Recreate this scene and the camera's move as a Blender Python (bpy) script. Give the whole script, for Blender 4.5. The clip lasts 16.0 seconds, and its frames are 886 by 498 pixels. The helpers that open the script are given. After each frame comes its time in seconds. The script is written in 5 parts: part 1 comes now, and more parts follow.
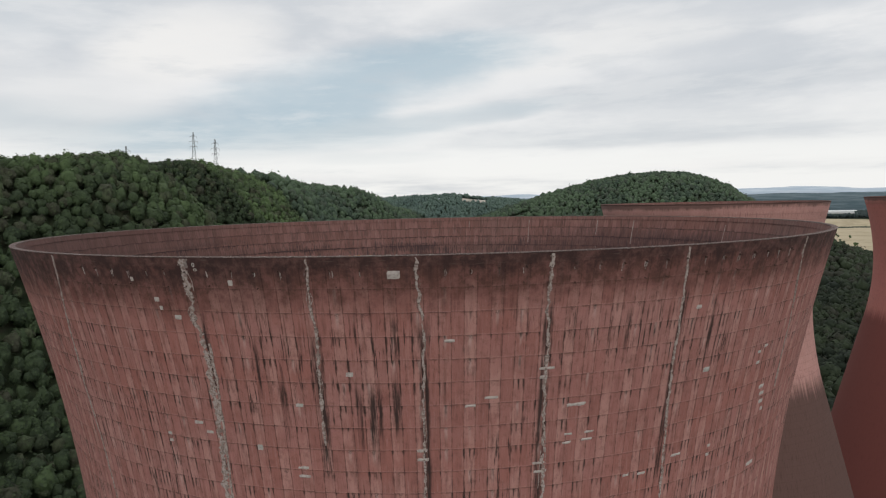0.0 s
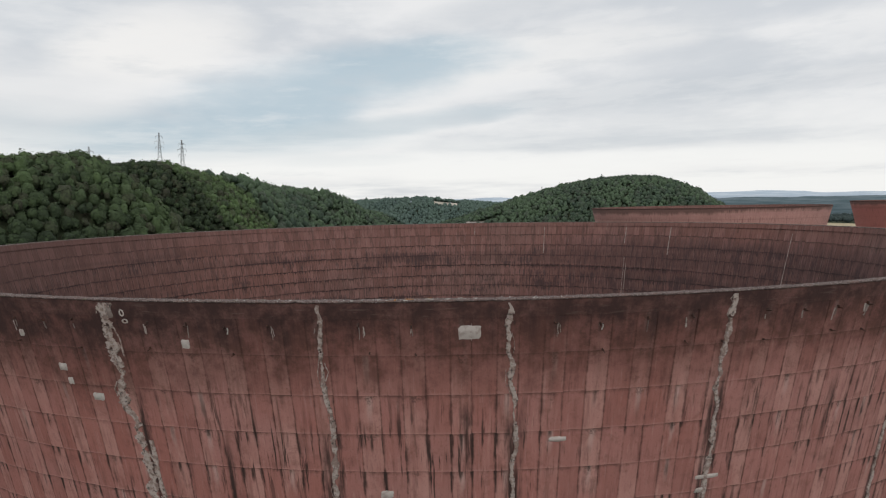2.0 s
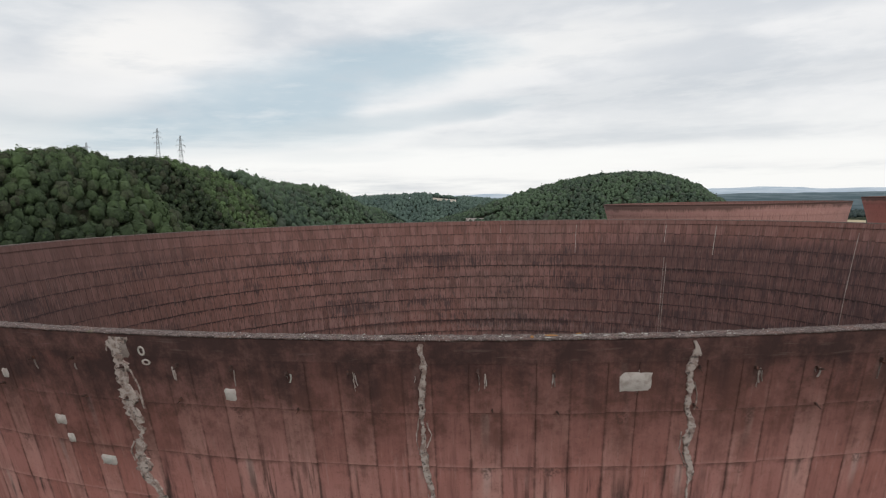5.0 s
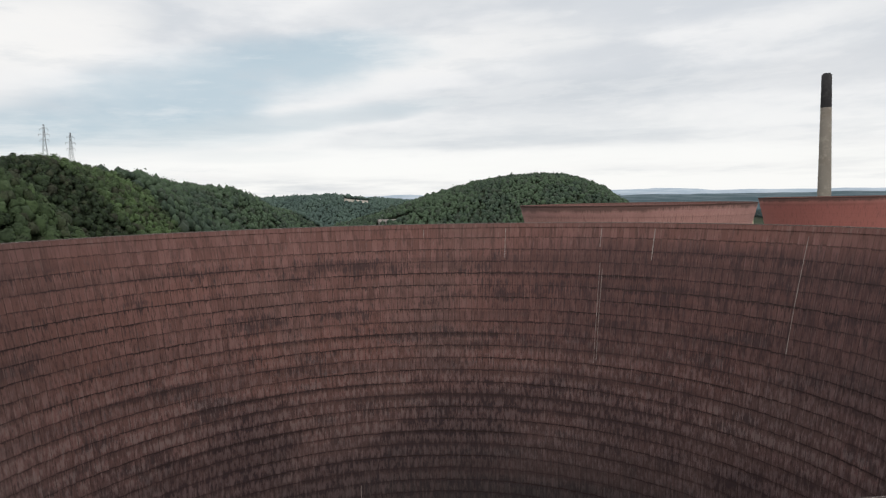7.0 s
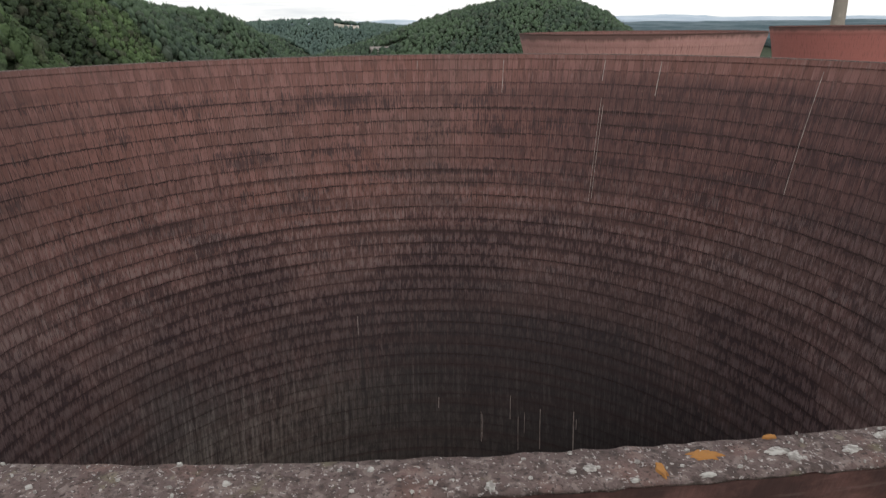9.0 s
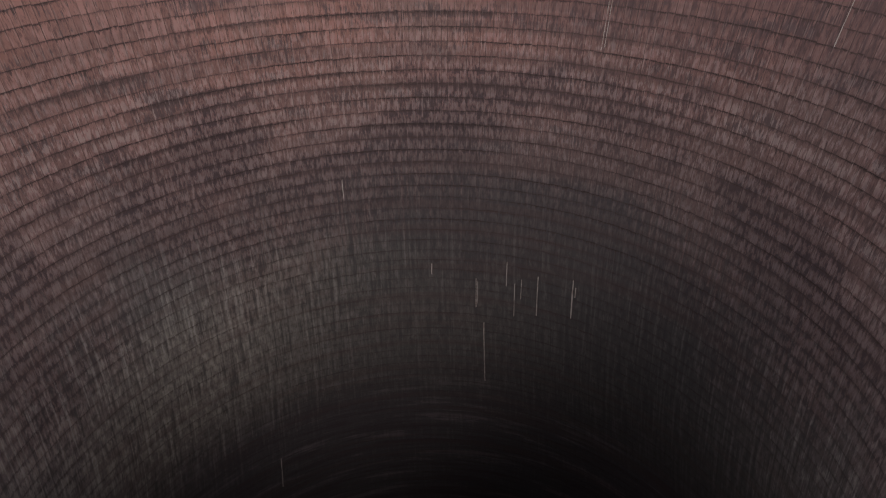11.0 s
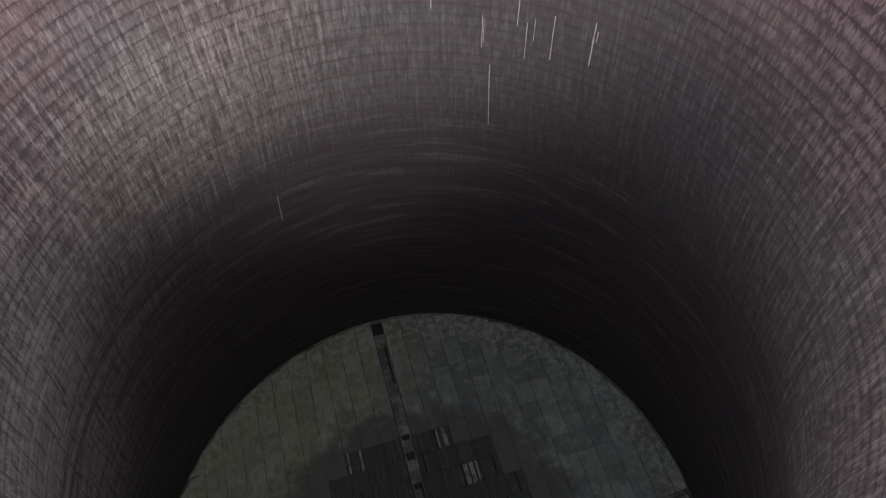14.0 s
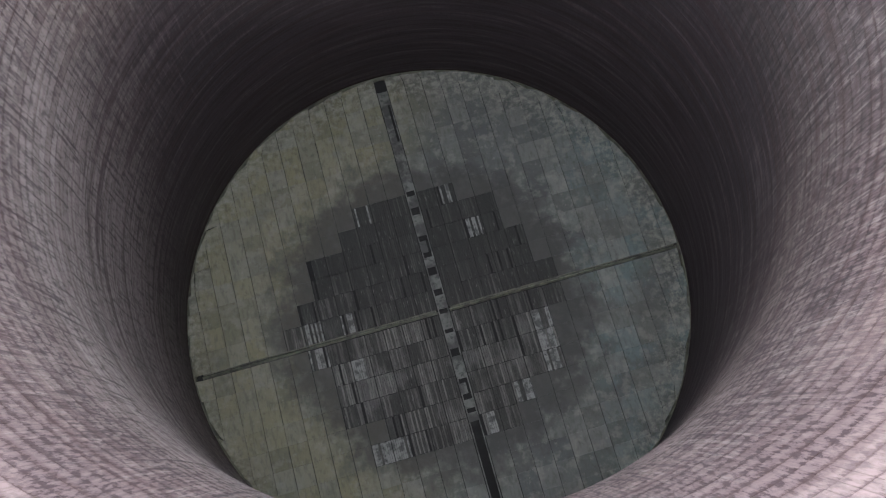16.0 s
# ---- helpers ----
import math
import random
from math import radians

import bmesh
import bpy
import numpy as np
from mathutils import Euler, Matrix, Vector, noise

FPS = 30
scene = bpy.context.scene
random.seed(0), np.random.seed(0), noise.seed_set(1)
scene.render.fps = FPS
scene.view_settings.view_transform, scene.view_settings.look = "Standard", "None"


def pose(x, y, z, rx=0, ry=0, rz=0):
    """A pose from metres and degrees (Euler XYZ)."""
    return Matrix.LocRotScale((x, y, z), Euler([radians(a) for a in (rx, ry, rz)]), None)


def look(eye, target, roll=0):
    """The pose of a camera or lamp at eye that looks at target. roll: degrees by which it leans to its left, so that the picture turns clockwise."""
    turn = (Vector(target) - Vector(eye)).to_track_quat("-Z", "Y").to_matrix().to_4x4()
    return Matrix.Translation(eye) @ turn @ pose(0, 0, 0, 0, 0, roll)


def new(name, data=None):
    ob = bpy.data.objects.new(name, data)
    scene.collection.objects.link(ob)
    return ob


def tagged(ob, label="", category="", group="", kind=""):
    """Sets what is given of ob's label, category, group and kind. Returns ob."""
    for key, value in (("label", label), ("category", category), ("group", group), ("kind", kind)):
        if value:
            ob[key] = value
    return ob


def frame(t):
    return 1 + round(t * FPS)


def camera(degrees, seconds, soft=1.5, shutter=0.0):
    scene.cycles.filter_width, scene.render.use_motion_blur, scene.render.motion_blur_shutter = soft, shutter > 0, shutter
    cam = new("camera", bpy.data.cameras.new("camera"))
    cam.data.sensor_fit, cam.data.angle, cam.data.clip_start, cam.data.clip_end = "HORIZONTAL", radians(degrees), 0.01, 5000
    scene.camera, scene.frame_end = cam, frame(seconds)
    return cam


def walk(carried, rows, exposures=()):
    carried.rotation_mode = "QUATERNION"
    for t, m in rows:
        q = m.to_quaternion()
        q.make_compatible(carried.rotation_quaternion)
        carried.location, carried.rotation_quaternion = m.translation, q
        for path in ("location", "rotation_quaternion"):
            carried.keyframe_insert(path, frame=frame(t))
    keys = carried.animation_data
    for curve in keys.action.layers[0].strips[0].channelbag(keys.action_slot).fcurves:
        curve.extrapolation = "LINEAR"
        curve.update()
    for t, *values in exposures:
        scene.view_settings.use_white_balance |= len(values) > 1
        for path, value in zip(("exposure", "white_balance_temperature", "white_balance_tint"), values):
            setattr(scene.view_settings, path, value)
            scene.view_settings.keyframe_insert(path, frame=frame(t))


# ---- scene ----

# ---------- camera ----------
# seconds, x, y, z, heading (clockwise from +y), tilt down, lean
ROUTE = [
    (0.0, 4.785, -45.964, 115.758, -4.75, 4.08, -1.24),
    (0.5, 3.697, -43.07, 115.716, -3.34, 4.03, -1.28),
    (1.0, 2.782, -40.456, 115.735, -2.23, 3.96, -1.43),
    (1.5, 1.983, -38.132, 115.807, -2.28, 3.88, -1.3),
    (2.0, 1.321, -36.771, 115.831, -2.29, 3.88, -1.1),
    (2.5, 0.816, -36.165, 115.874, -2.31, 3.92, -1.04),
    (3.0, 0.349, -35.92, 115.894, -2.37, 4.04, -1.03),
    (3.2, 0.196, -35.883, 115.885, -2.31, 4.06, -1.0),
    (4.25, -0.48, -34.75, 115.875, -2.2, 4.13, -1.08),
    (5.3, -1.179, -31.946, 115.866, -2.07, 4.2, -1.16),
    (5.5, -1.334, -31.121, 115.871, -1.8, 4.19, -1.17),
    (6.0, -1.514, -29.639, 115.901, -0.1, 4.17, -1.24),
    (6.5, -1.544, -28.352, 115.901, 0.95, 4.14, -1.13),
    (7.0, -1.509, -27.597, 115.905, 5.26, 4.25, -1.14),
    (7.5, -1.631, -27.259, 115.93, 6.23, 4.5, -1.08),
    (8.0, -1.557, -26.979, 115.918, 6.01, 6.62, -0.96),
    (8.5, -1.495, -26.755, 115.931, 5.73, 12.29, -0.84),
    (9.0, -1.405, -26.629, 116.037, 5.51, 18.31, -0.76),
    (9.2, -1.306, -26.574, 116.058, 5.37, 21.26, -0.79),
    (10.25, -0.75, -24.6, 115.95, 5.12, 29.9, -0.86),
    (11.3, 0.013, -21.123, 115.663, 4.98, 32.28, -0.91),
    (11.5, 0.141, -20.494, 115.614, 4.98, 32.74, -0.87),
    (12.0, 0.45, -18.947, 115.51, 4.91, 35.38, -0.78),
    (12.5, 0.66, -17.497, 115.48, 4.76, 39.64, -0.68),
    (13.0, 0.713, -16.664, 115.468, 4.63, 44.74, -0.54),
    (13.5, 0.691, -16.305, 115.432, 4.35, 51.25, -0.58),
    (14.0, 0.653, -16.236, 115.45, 4.01, 57.08, -0.74),
    (14.5, 0.573, -16.225, 115.469, 3.72, 62.95, -0.95),
    (15.0, 0.608, -16.296, 115.519, 3.18, 68.73, -1.32),
    (15.5, 0.566, -16.28, 115.569, 2.56, 74.42, -1.78),
    (16.0, 0.355, -16.103, 115.287, 2.34, 77.21, -1.84),
]
EXPOSURE = [(0.0, -0.10, 6500, 10), (2.5, -0.08, 6500, 10), (5.5, 0.0, 6500, 10), (7.0, 0.0, 6500, 10), (8.5, 0.05, 6500, 10), (9.2, 0.3, 6500, 10), (11.3, 0.85, 6300, 10), (12.5, 1.25, 6100, 10),
            (13.5, 1.75, 5950, 9), (14.5, 2.95, 5900, 9), (15.2, 3.52, 5900, 10), (16.0, 3.76, 5900, 10)]
cam = camera(66.17, 16.0, 1.15, 0.2)
walk(cam, [(t, pose(x, y, z, 0, 0, -yaw) @ pose(0, 0, 0, 90 - tilt) @ pose(0, 0, 0, 0, 0, lean))
           for t, x, y, z, yaw, tilt, lean in ROUTE], EXPOSURE)

# ---------- light ----------
SUN_AZ, SUN_EL = radians(170), radians(45)      # azimuth clockwise from +y
world = bpy.data.worlds.new("world")
scene.world = world
world.use_nodes = True


class Nodes:
    """Short hand for building node trees."""

    def __init__(self, tree):
        self.tree = tree

    def add(self, kind):
        return self.tree.nodes.new(kind)

    def put(self, socket, v):
        if isinstance(v, bpy.types.NodeSocket):
            self.tree.links.new(v, socket)
        elif isinstance(v, (tuple, list)) and len(v) == 3 and socket.type == "RGBA":
            socket.default_value = (*v, 1)
        else:
            socket.default_value = v

    def math(self, op, a, b=0.0, c=0.0, clamp=False):
        n = self.add("ShaderNodeMath")
        n.operation, n.use_clamp = op, clamp
        for s, v in zip(n.inputs, (a, b, c)):
            self.put(s, v)
        return n.outputs[0]

    def xyz(self, x, y, z):
        n = self.add("ShaderNodeCombineXYZ")
        for s, v in zip(n.inputs, (x, y, z)):
            self.put(s, v)
        return n.outputs[0]

    def split(self, v):
        n = self.add("ShaderNodeSeparateXYZ")
        self.put(n.inputs[0], v)
        return n.outputs

    def noise(self, vec, scale=1.0, detail=4.0, rough=0.55, lac=2.0):
        n = self.add("ShaderNodeTexNoise")
        self.put(n.inputs["Vector"], vec)
        for k, v in (("Scale", scale), ("Detail", detail), ("Roughness", rough), ("Lacunarity", lac)):
            n.inputs[k].default_value = v
        return n.outputs["Fac"]

    def step(self, v, a, b, lo=0.0, hi=1.0):
        n = self.add("ShaderNodeMapRange")
        n.interpolation_type = "SMOOTHSTEP"
        for s, q in zip(n.inputs, (v, a, b, lo, hi)):
            self.put(s, q)
        return n.outputs[0]

    def mix(self, f, a, b, mode="MIX"):
        n = self.add("ShaderNodeMix")
        n.data_type, n.blend_type = "RGBA", mode
        self.put(n.inputs[0], f)
        self.put(n.inputs[6], a)
        self.put(n.inputs[7], b)
        return n.outputs[2]

    def bump(self, h, strength=0.5, distance=0.05):
        n = self.add("ShaderNodeBump")
        n.inputs["Strength"].default_value, n.inputs["Distance"].default_value = strength, distance
        self.put(n.inputs["Height"], h)
        return n.outputs[0]


def build_sky():
    t = Nodes(world.node_tree)
    bg = world.node_tree.nodes["Background"]
    clear = t.add("ShaderNodeTexSky")
    clear.sky_type, clear.sun_disc, clear.sun_elevation, clear.sun_rotation = "NISHITA", False, SUN_EL, SUN_AZ
    d = t.add("ShaderNodeTexCoord").outputs["Generated"]
    x, y, z = t.split(d)
    up = t.math("MAXIMUM", z, 0.0)
    turn, rise = t.math("ARCTAN2", x, y), t.math("ARCSINE", t.math("MINIMUM", up, 0.999))
    # cloud seen slantwise: flatter towards the horizon
    high = t.math("MULTIPLY", t.math("POWER", t.math("ADD", rise, 0.02), 0.72), 5.6)
    def veil(k, shift, detail, rough):
        return t.noise(t.xyz(t.math("MULTIPLY", turn, 2.1 * k), t.math("MULTIPLY", high, k), shift), 1.0, detail, rough)
    big = veil(1.0, 3.1, 3, 0.5)
    small = veil(2.2, 7.7, 5, 0.55)
    cover = t.math("ADD", t.math("MULTIPLY", big, 0.65), t.math("MULTIPLY", small, 0.35))
    wob = t.math("MULTIPLY", t.math("SUBTRACT", small, 0.5), 2.4)
    reach = t.math("MULTIPLY", t.math("SUBTRACT", big, 0.5), 0.9)
    level_up = t.math("ARCSINE", z)

    def bank(az, el, waz, wel, tilt):
        """A long bank of cloud, or a gap in it, lying slantwise across the sky."""
        du = t.math("SUBTRACT", turn, radians(az))
        dv = t.math("SUBTRACT", level_up, radians(el))
        c, s = math.cos(radians(tilt)), math.sin(radians(tilt))
        a = t.math("DIVIDE", t.math("ADD", t.math("MULTIPLY", du, c), t.math("MULTIPLY", dv, s)), radians(waz))
        b = t.math("DIVIDE", t.math("SUBTRACT", t.math("MULTIPLY", dv, c), t.math("MULTIPLY", du, s)), radians(wel))
        q = t.math("ADD", t.math("MULTIPLY", a, a), t.math("MULTIPLY", b, b))
        return t.step(t.math("ADD", q, t.math("ADD", wob, reach)), 1.5, 0.0)

    puff = veil(1.5, 12.3, 6, 0.56)
    grey = t.mix(t.step(puff, 0.37, 0.59), (0.78, 0.81, 0.845), (1.02, 1.02, 1.02))
    grey = t.mix(t.math("MULTIPLY", t.step(cover, 0.42, 0.60), 0.5), grey, (1.02, 1.02, 1.015))
    for az, el, waz, wel, tilt, col, amount in ((-41, 15.5, 13, 4.0, 0, (0.66, 0.72, 0.775), 0.75), (-22, 5.0, 15, 1.7, 3, (0.66, 0.765, 0.825), 0.7), (-35, 6.5, 9, 1.8, 0, (0.72, 0.785, 0.82), 0.6),
                                                (6, 12.0, 19, 2.0, 8, (1.06, 1.05, 1.03), 0.7), (26, 14.6, 17, 2.0, 0, (0.68, 0.725, 0.78), 0.7), (2, 15.2, 9, 1.4, 6, (0.78, 0.81, 0.84), 0.6), (15, 8.4, 17, 1.2, 2, (0.71, 0.75, 0.79), 0.65),
                                                (38, 9.0, 12, 1.4, 3, (0.78, 0.80, 0.83), 0.6), (-13, 9.0, 16, 2.9, 12, (0.43, 0.60, 0.71), 0.70), (-6, 6.6, 12, 0.9, 6, (0.62, 0.72, 0.78), 0.6), (-24.5, 12.4, 7, 2.8, 14, (1.10, 1.08, 1.05), 0.9), (-31, 8.4, 7, 1.8, 0, (1.03, 1.02, 1.01), 0.6),
                                                (4, 2.8, 34, 1.3, 0, (1.14, 1.13, 1.11), 0.8), (14, 4.7, 13, 0.5, 1, (0.80, 0.83, 0.86), 0.7), (-11, 3.6, 6, 0.5, 1, (0.72, 0.78, 0.82), 0.6)):
        grey = t.mix(t.math("MULTIPLY", bank(az, el, waz, wel, tilt), amount), grey, col)
    # thin wisps drawn over everything
    wisp = t.noise(t.xyz(t.math("SUBTRACT", t.math("MULTIPLY", turn, 5.5), t.math("MULTIPLY", high, 0.9)), t.math("MULTIPLY", high, 4.2), 19.0), 1.0, 6, 0.6)
    grey = t.mix(t.math("MULTIPLY", t.step(wisp, 0.50, 0.66), 0.32), grey, (1.05, 1.045, 1.035))
    grey = t.mix(t.math("MULTIPLY", t.step(wisp, 0.47, 0.32), 0.30), grey, (0.70, 0.745, 0.79))
    low = t.step(z, 0.13, 0.01)
    bands = t.step(t.noise(t.xyz(t.math("MULTIPLY", x, 2.6), t.math("MULTIPLY", y, 2.6), t.math("MULTIPLY", z, 26.0)), 1.3, 6, 0.58), 0.38, 0.58)
    grey = t.mix(t.math("MULTIPLY", low, bands), grey, (1.12, 1.12, 1.10))
    sky = t.mix(0.93, t.mix(1.0, clear.outputs[0], (0.10, 0.10, 0.10), "MULTIPLY"), grey)
    t.put(bg.inputs["Color"], sky)
    bg.inputs["Strength"].default_value = 0.9


build_sky()
sun = bpy.data.lights.new("sun", "SUN")
sun.energy, sun.angle, sun.color = 0.8, radians(18), (1.0, 0.95, 0.88)
sun_ob = new("sun", sun)
sun_ob.matrix_world = look((math.sin(SUN_AZ) * 300, math.cos(SUN_AZ) * 300, 300 * math.tan(SUN_EL) + 100), (0, 0, 100))


# ---------- materials ----------
def material(name, rough=0.9):
    m = bpy.data.materials.new(name)
    m.use_nodes = True
    b = m.node_tree.nodes["Principled BSDF"]
    b.inputs["Roughness"].default_value = rough
    b.inputs["Specular IOR Level"].default_value = 0.25
    return m, Nodes(m.node_tree), b


def around(t, object_space, inside=False):
    """Metres round the tower and up it."""
    p = t.add("ShaderNodeTexCoord").outputs["Object"] if object_space else t.add("ShaderNodeNewGeometry").outputs["Position"]
    x, y, z = t.split(p)
    a = t.math("ARCTAN2", x, y if inside else t.math("MULTIPLY", y, -1.0))
    return p, t.math("MULTIPLY", a, 24.0), z


def chance(t, single):
    return t.add("ShaderNodeObjectInfo").outputs["Random"] if single else t.add("ShaderNodeNewGeometry").outputs["Random Per Island"]


def level(t):
    """Height within a plate: 0 at its foot, 1 at its head."""
    n = t.add("ShaderNodeAttribute")
    n.attribute_name = "level"
    return n.outputs["Fac"]


def attribute(t, name):
    n = t.add("ShaderNodeAttribute")
    n.attribute_name = name
    return n.outputs["Fac"]


SEEPS = [(-4.0, 111.3, 106.0, 0.26), (5.3, 111.6, 103.5, 0.24), (15.9, 112.2, 103.5, 0.22), (29.5, 112.4, 105.0, 0.20), (-14.3, 112.0, 109.5, 0.16), (-0.6, 109.4, 107.2, 0.17), (0.6, 109.4, 107.0, 0.20), (1.3, 109.4, 107.6, 0.12),
         (-7.6, 109.6, 107.5, 0.20), (2.9, 111.9, 109.4, 0.10), (-9.6, 111.0, 109.4, 0.12), (23.6, 112.0, 110.6, 0.14), (33.6, 112.0, 109.6, 0.14), (2.8, 109.6, 107.8, 0.2)]


def outer_concrete(name, single=False, plain=False, red=0.0):
    m, t, b = material(name, 0.92)
    p, u, z = around(t, plain)
    tone = chance(t, single) if not plain else t.noise(t.xyz(t.math("MULTIPLY", u, 2.0), t.math("MULTIPLY", z, 0.2), 0.0), 1.0, 2)
    blotch = t.noise(p, 0.35, 5, 0.6)
    grain = t.noise(p, 9.0, 5, 0.65)
    fine = t.noise(t.xyz(t.math("MULTIPLY", u, 14.0), t.math("MULTIPLY", z, 1.2), 1.0), 1.0, 4, 0.65)
    streak = t.noise(t.xyz(t.math("MULTIPLY", u, 4.5), t.math("MULTIPLY", z, 0.40), 3.0), 1.0, 4, 0.6)
    if plain:
        c = t.mix(tone, (0.45, 0.232, 0.205), (0.55, 0.305, 0.272))
        c = t.mix(t.math("MULTIPLY", t.step(fine, 0.52, 0.66), 0.55), c, (0.60, 0.40, 0.36))
        c = t.mix(t.math("MULTIPLY", t.step(t.math("FRACT", t.math("DIVIDE", z, 1.33)), 0.12, 0.0), 0.35), c, (0.20, 0.10, 0.088))
        c = t.mix(red, c, (0.42, 0.130, 0.108))
        c = t.mix(t.math("MULTIPLY", t.step(streak, 0.47, 0.33), 0.65), c, (0.20, 0.10, 0.088))
        # the foot is stained dark by damp up to a ragged line
        damp = t.step(t.math("ADD", z, t.math("MULTIPLY", t.math("SUBTRACT", t.noise(t.xyz(t.math("MULTIPLY", u, 1.2), 0.0, 0.0), 1.0, 3), 0.5), 9.0)), 79.0, 74.0)
        c = t.mix(t.math("MULTIPLY", damp, 0.85), c, (0.135, 0.040, 0.034) if red else (0.056, 0.034, 0.028))
    else:
        h, a = attribute(t, "level"), attribute(t, "across")
        tied = t.step(attribute(t, "band"), 0.45, 0.55)
        mottle = t.noise(p, 3.4, 6, 0.72)
        cloud = t.noise(t.xyz(t.math("MULTIPLY", u, 0.16), t.math("MULTIPLY", z, 0.24), 17.0), 1.0, 4, 0.6)
        sway = t.math("MULTIPLY", t.math("SUBTRACT", t.noise(p, 3.0, 3, 0.6), 0.5), 0.30)
        c = t.mix(tone, (0.372, 0.160, 0.138), (0.448, 0.206, 0.182))
        c = t.mix(t.math("MULTIPLY", t.step(cloud, 0.46, 0.64), 0.45), c, (0.490, 0.262, 0.236))
        c = t.mix(t.math("MULTIPLY", t.step(blotch, 0.42, 0.66), 0.5), c, (0.395, 0.150, 0.122))
        # the boards that carry the ties are paler, unevenly
        pale = t.math("MULTIPLY", tied, t.math("MULTIPLY", t.step(t.noise(t.xyz(t.math("MULTIPLY", u, 1.1), t.math("MULTIPLY", z, 0.6), 23.0), 1.0, 4, 0.6), 0.34, 0.64), t.step(z, 113.4, 112.2, 0.3, 1.0)))
        c = t.mix(t.math("MULTIPLY", pale, 0.62), c, (0.590, 0.330, 0.288))
        c = t.mix(t.math("MULTIPLY", t.step(streak, 0.54, 0.72), 0.42), c, (0.56, 0.31, 0.27))
        c = t.mix(t.math("MULTIPLY", t.step(streak, 0.47, 0.30), 0.5), c, (0.21, 0.095, 0.081))
        c = t.mix(t.math("MULTIPLY", t.step(mottle, 0.50, 0.66), 0.40), c, (0.23, 0.104, 0.088))
        c = t.mix(t.math("MULTIPLY", t.step(fine, 0.55, 0.70), 0.30), c, (0.60, 0.37, 0.33))
        c = t.mix(t.math("MULTIPLY", t.step(fine, 0.45, 0.32), 0.40), c, (0.16, 0.076, 0.066))
        speck = t.noise(p, 26.0, 3, 0.7)
        c = t.mix(t.math("MULTIPLY", t.step(speck, 0.57, 0.69), 0.40), c, (0.17, 0.085, 0.075))
        # white bloom and rust under the ties
        bloom = t.math("MULTIPLY", t.math("MULTIPLY", tied, t.step(t.math("ABSOLUTE", t.math("ADD", t.math("SUBTRACT", a, 0.5), sway)), 0.20, 0.04)), t.step(t.math("FRACT", t.math("MULTIPLY", tone, 41.0)), 0.62, 0.72))
        c = t.mix(t.math("MULTIPLY", t.math("MULTIPLY", bloom, t.step(h, 0.2, 0.85)), 0.5), c, (0.62, 0.45, 0.41))
        # joints between lifts: a soft dark seam, broken, over a thin pale lip
        rag = t.math("MULTIPLY", t.math("SUBTRACT", grain, 0.5), 0.14)
        seam = t.math("MULTIPLY", t.step(t.math("ADD", h, rag), 0.90, 1.0), t.step(mottle, 0.38, 0.62, 0.10, 0.70))
        c = t.mix(seam, c, (0.135, 0.067, 0.057))
        c = t.mix(t.math("MULTIPLY", t.step(t.math("ADD", h, rag), 0.07, 0.0), 0.35), c, (0.54, 0.30, 0.265))
        side = t.math("MINIMUM", a, t.math("SUBTRACT", 1.0, a))
        crack = t.step(t.math("ADD", side, t.math("MULTIPLY", rag, 0.3)), 0.075, 0.0)
        c = t.mix(t.math("MULTIPLY", crack, t.step(mottle, 0.36, 0.62, 0.05, 0.75)), c, (0.125, 0.062, 0.054))
        # black drips: down the edges of the boards and under the ties, in groups, of all lengths
        tail = t.math("FRACT", t.math("MULTIPLY", tone, 29.1))
        near = t.math("MINIMUM", side, t.math("ADD", t.math("ABSOLUTE", t.math("SUBTRACT", a, 0.5)), t.math("MULTIPLY", t.math("SUBTRACT", 1.0, tied), 1.0)))
        near = t.math("ADD", near, t.math("MULTIPLY", t.math("ABSOLUTE", sway), 0.9))
        foot = t.math("MULTIPLY", tail, 0.75)
        taper = t.step(t.math("ADD", h, t.math("MULTIPLY", sway, 1.2)), foot, t.math("ADD", foot, 0.30))
        thread = t.noise(t.xyz(t.math("MULTIPLY", u, 8.0), t.math("MULTIPLY", z, 0.55), 5.0), 1.0, 4, 0.62)
        gather = t.math("MULTIPLY", t.step(t.math("ADD", cloud, t.math("MULTIPLY", t.math("SUBTRACT", tail, 0.5), 0.26)), 0.38, 0.52), t.step(z, 112.8, 110.8, 0.12, 1.0))
        drip = t.math("MULTIPLY", t.math("MULTIPLY", t.step(near, 0.19, 0.04), taper), t.step(thread, 0.42, 0.54))
        strand = t.math("MULTIPLY", t.step(thread, 0.56, 0.635), t.step(cloud, 0.45, 0.58))
        drip = t.math("MULTIPLY", t.math("MAXIMUM", drip, strand), gather)
        # water that seeps out along the cracks: degrees, upper and lower end, half width in metres
        for deg, z1, z0, wide in SEEPS:
            off = t.math("ABSOLUTE", t.math("ADD", t.math("SUBTRACT", u, radians(deg) * 24.0), t.math("MULTIPLY", sway, 0.5)))
            ends = t.math("MULTIPLY", t.step(t.math("ADD", z, t.math("MULTIPLY", streak, 2.0)), z1 + 1.3, z1 + 0.4), t.step(t.math("ADD", z, t.math("MULTIPLY", thread, 4.0)), z0 + 1.2, z0 + 2.8))
            wet = t.math("MULTIPLY", t.math("MULTIPLY", t.step(off, wide, wide * 0.35), ends), t.step(thread, 0.36, 0.56, 0.25, 1.0))
            drip = t.math("MAXIMUM", drip, wet)
        c = t.mix(t.math("MULTIPLY", drip, 0.93), c, (0.040, 0.028, 0.026))
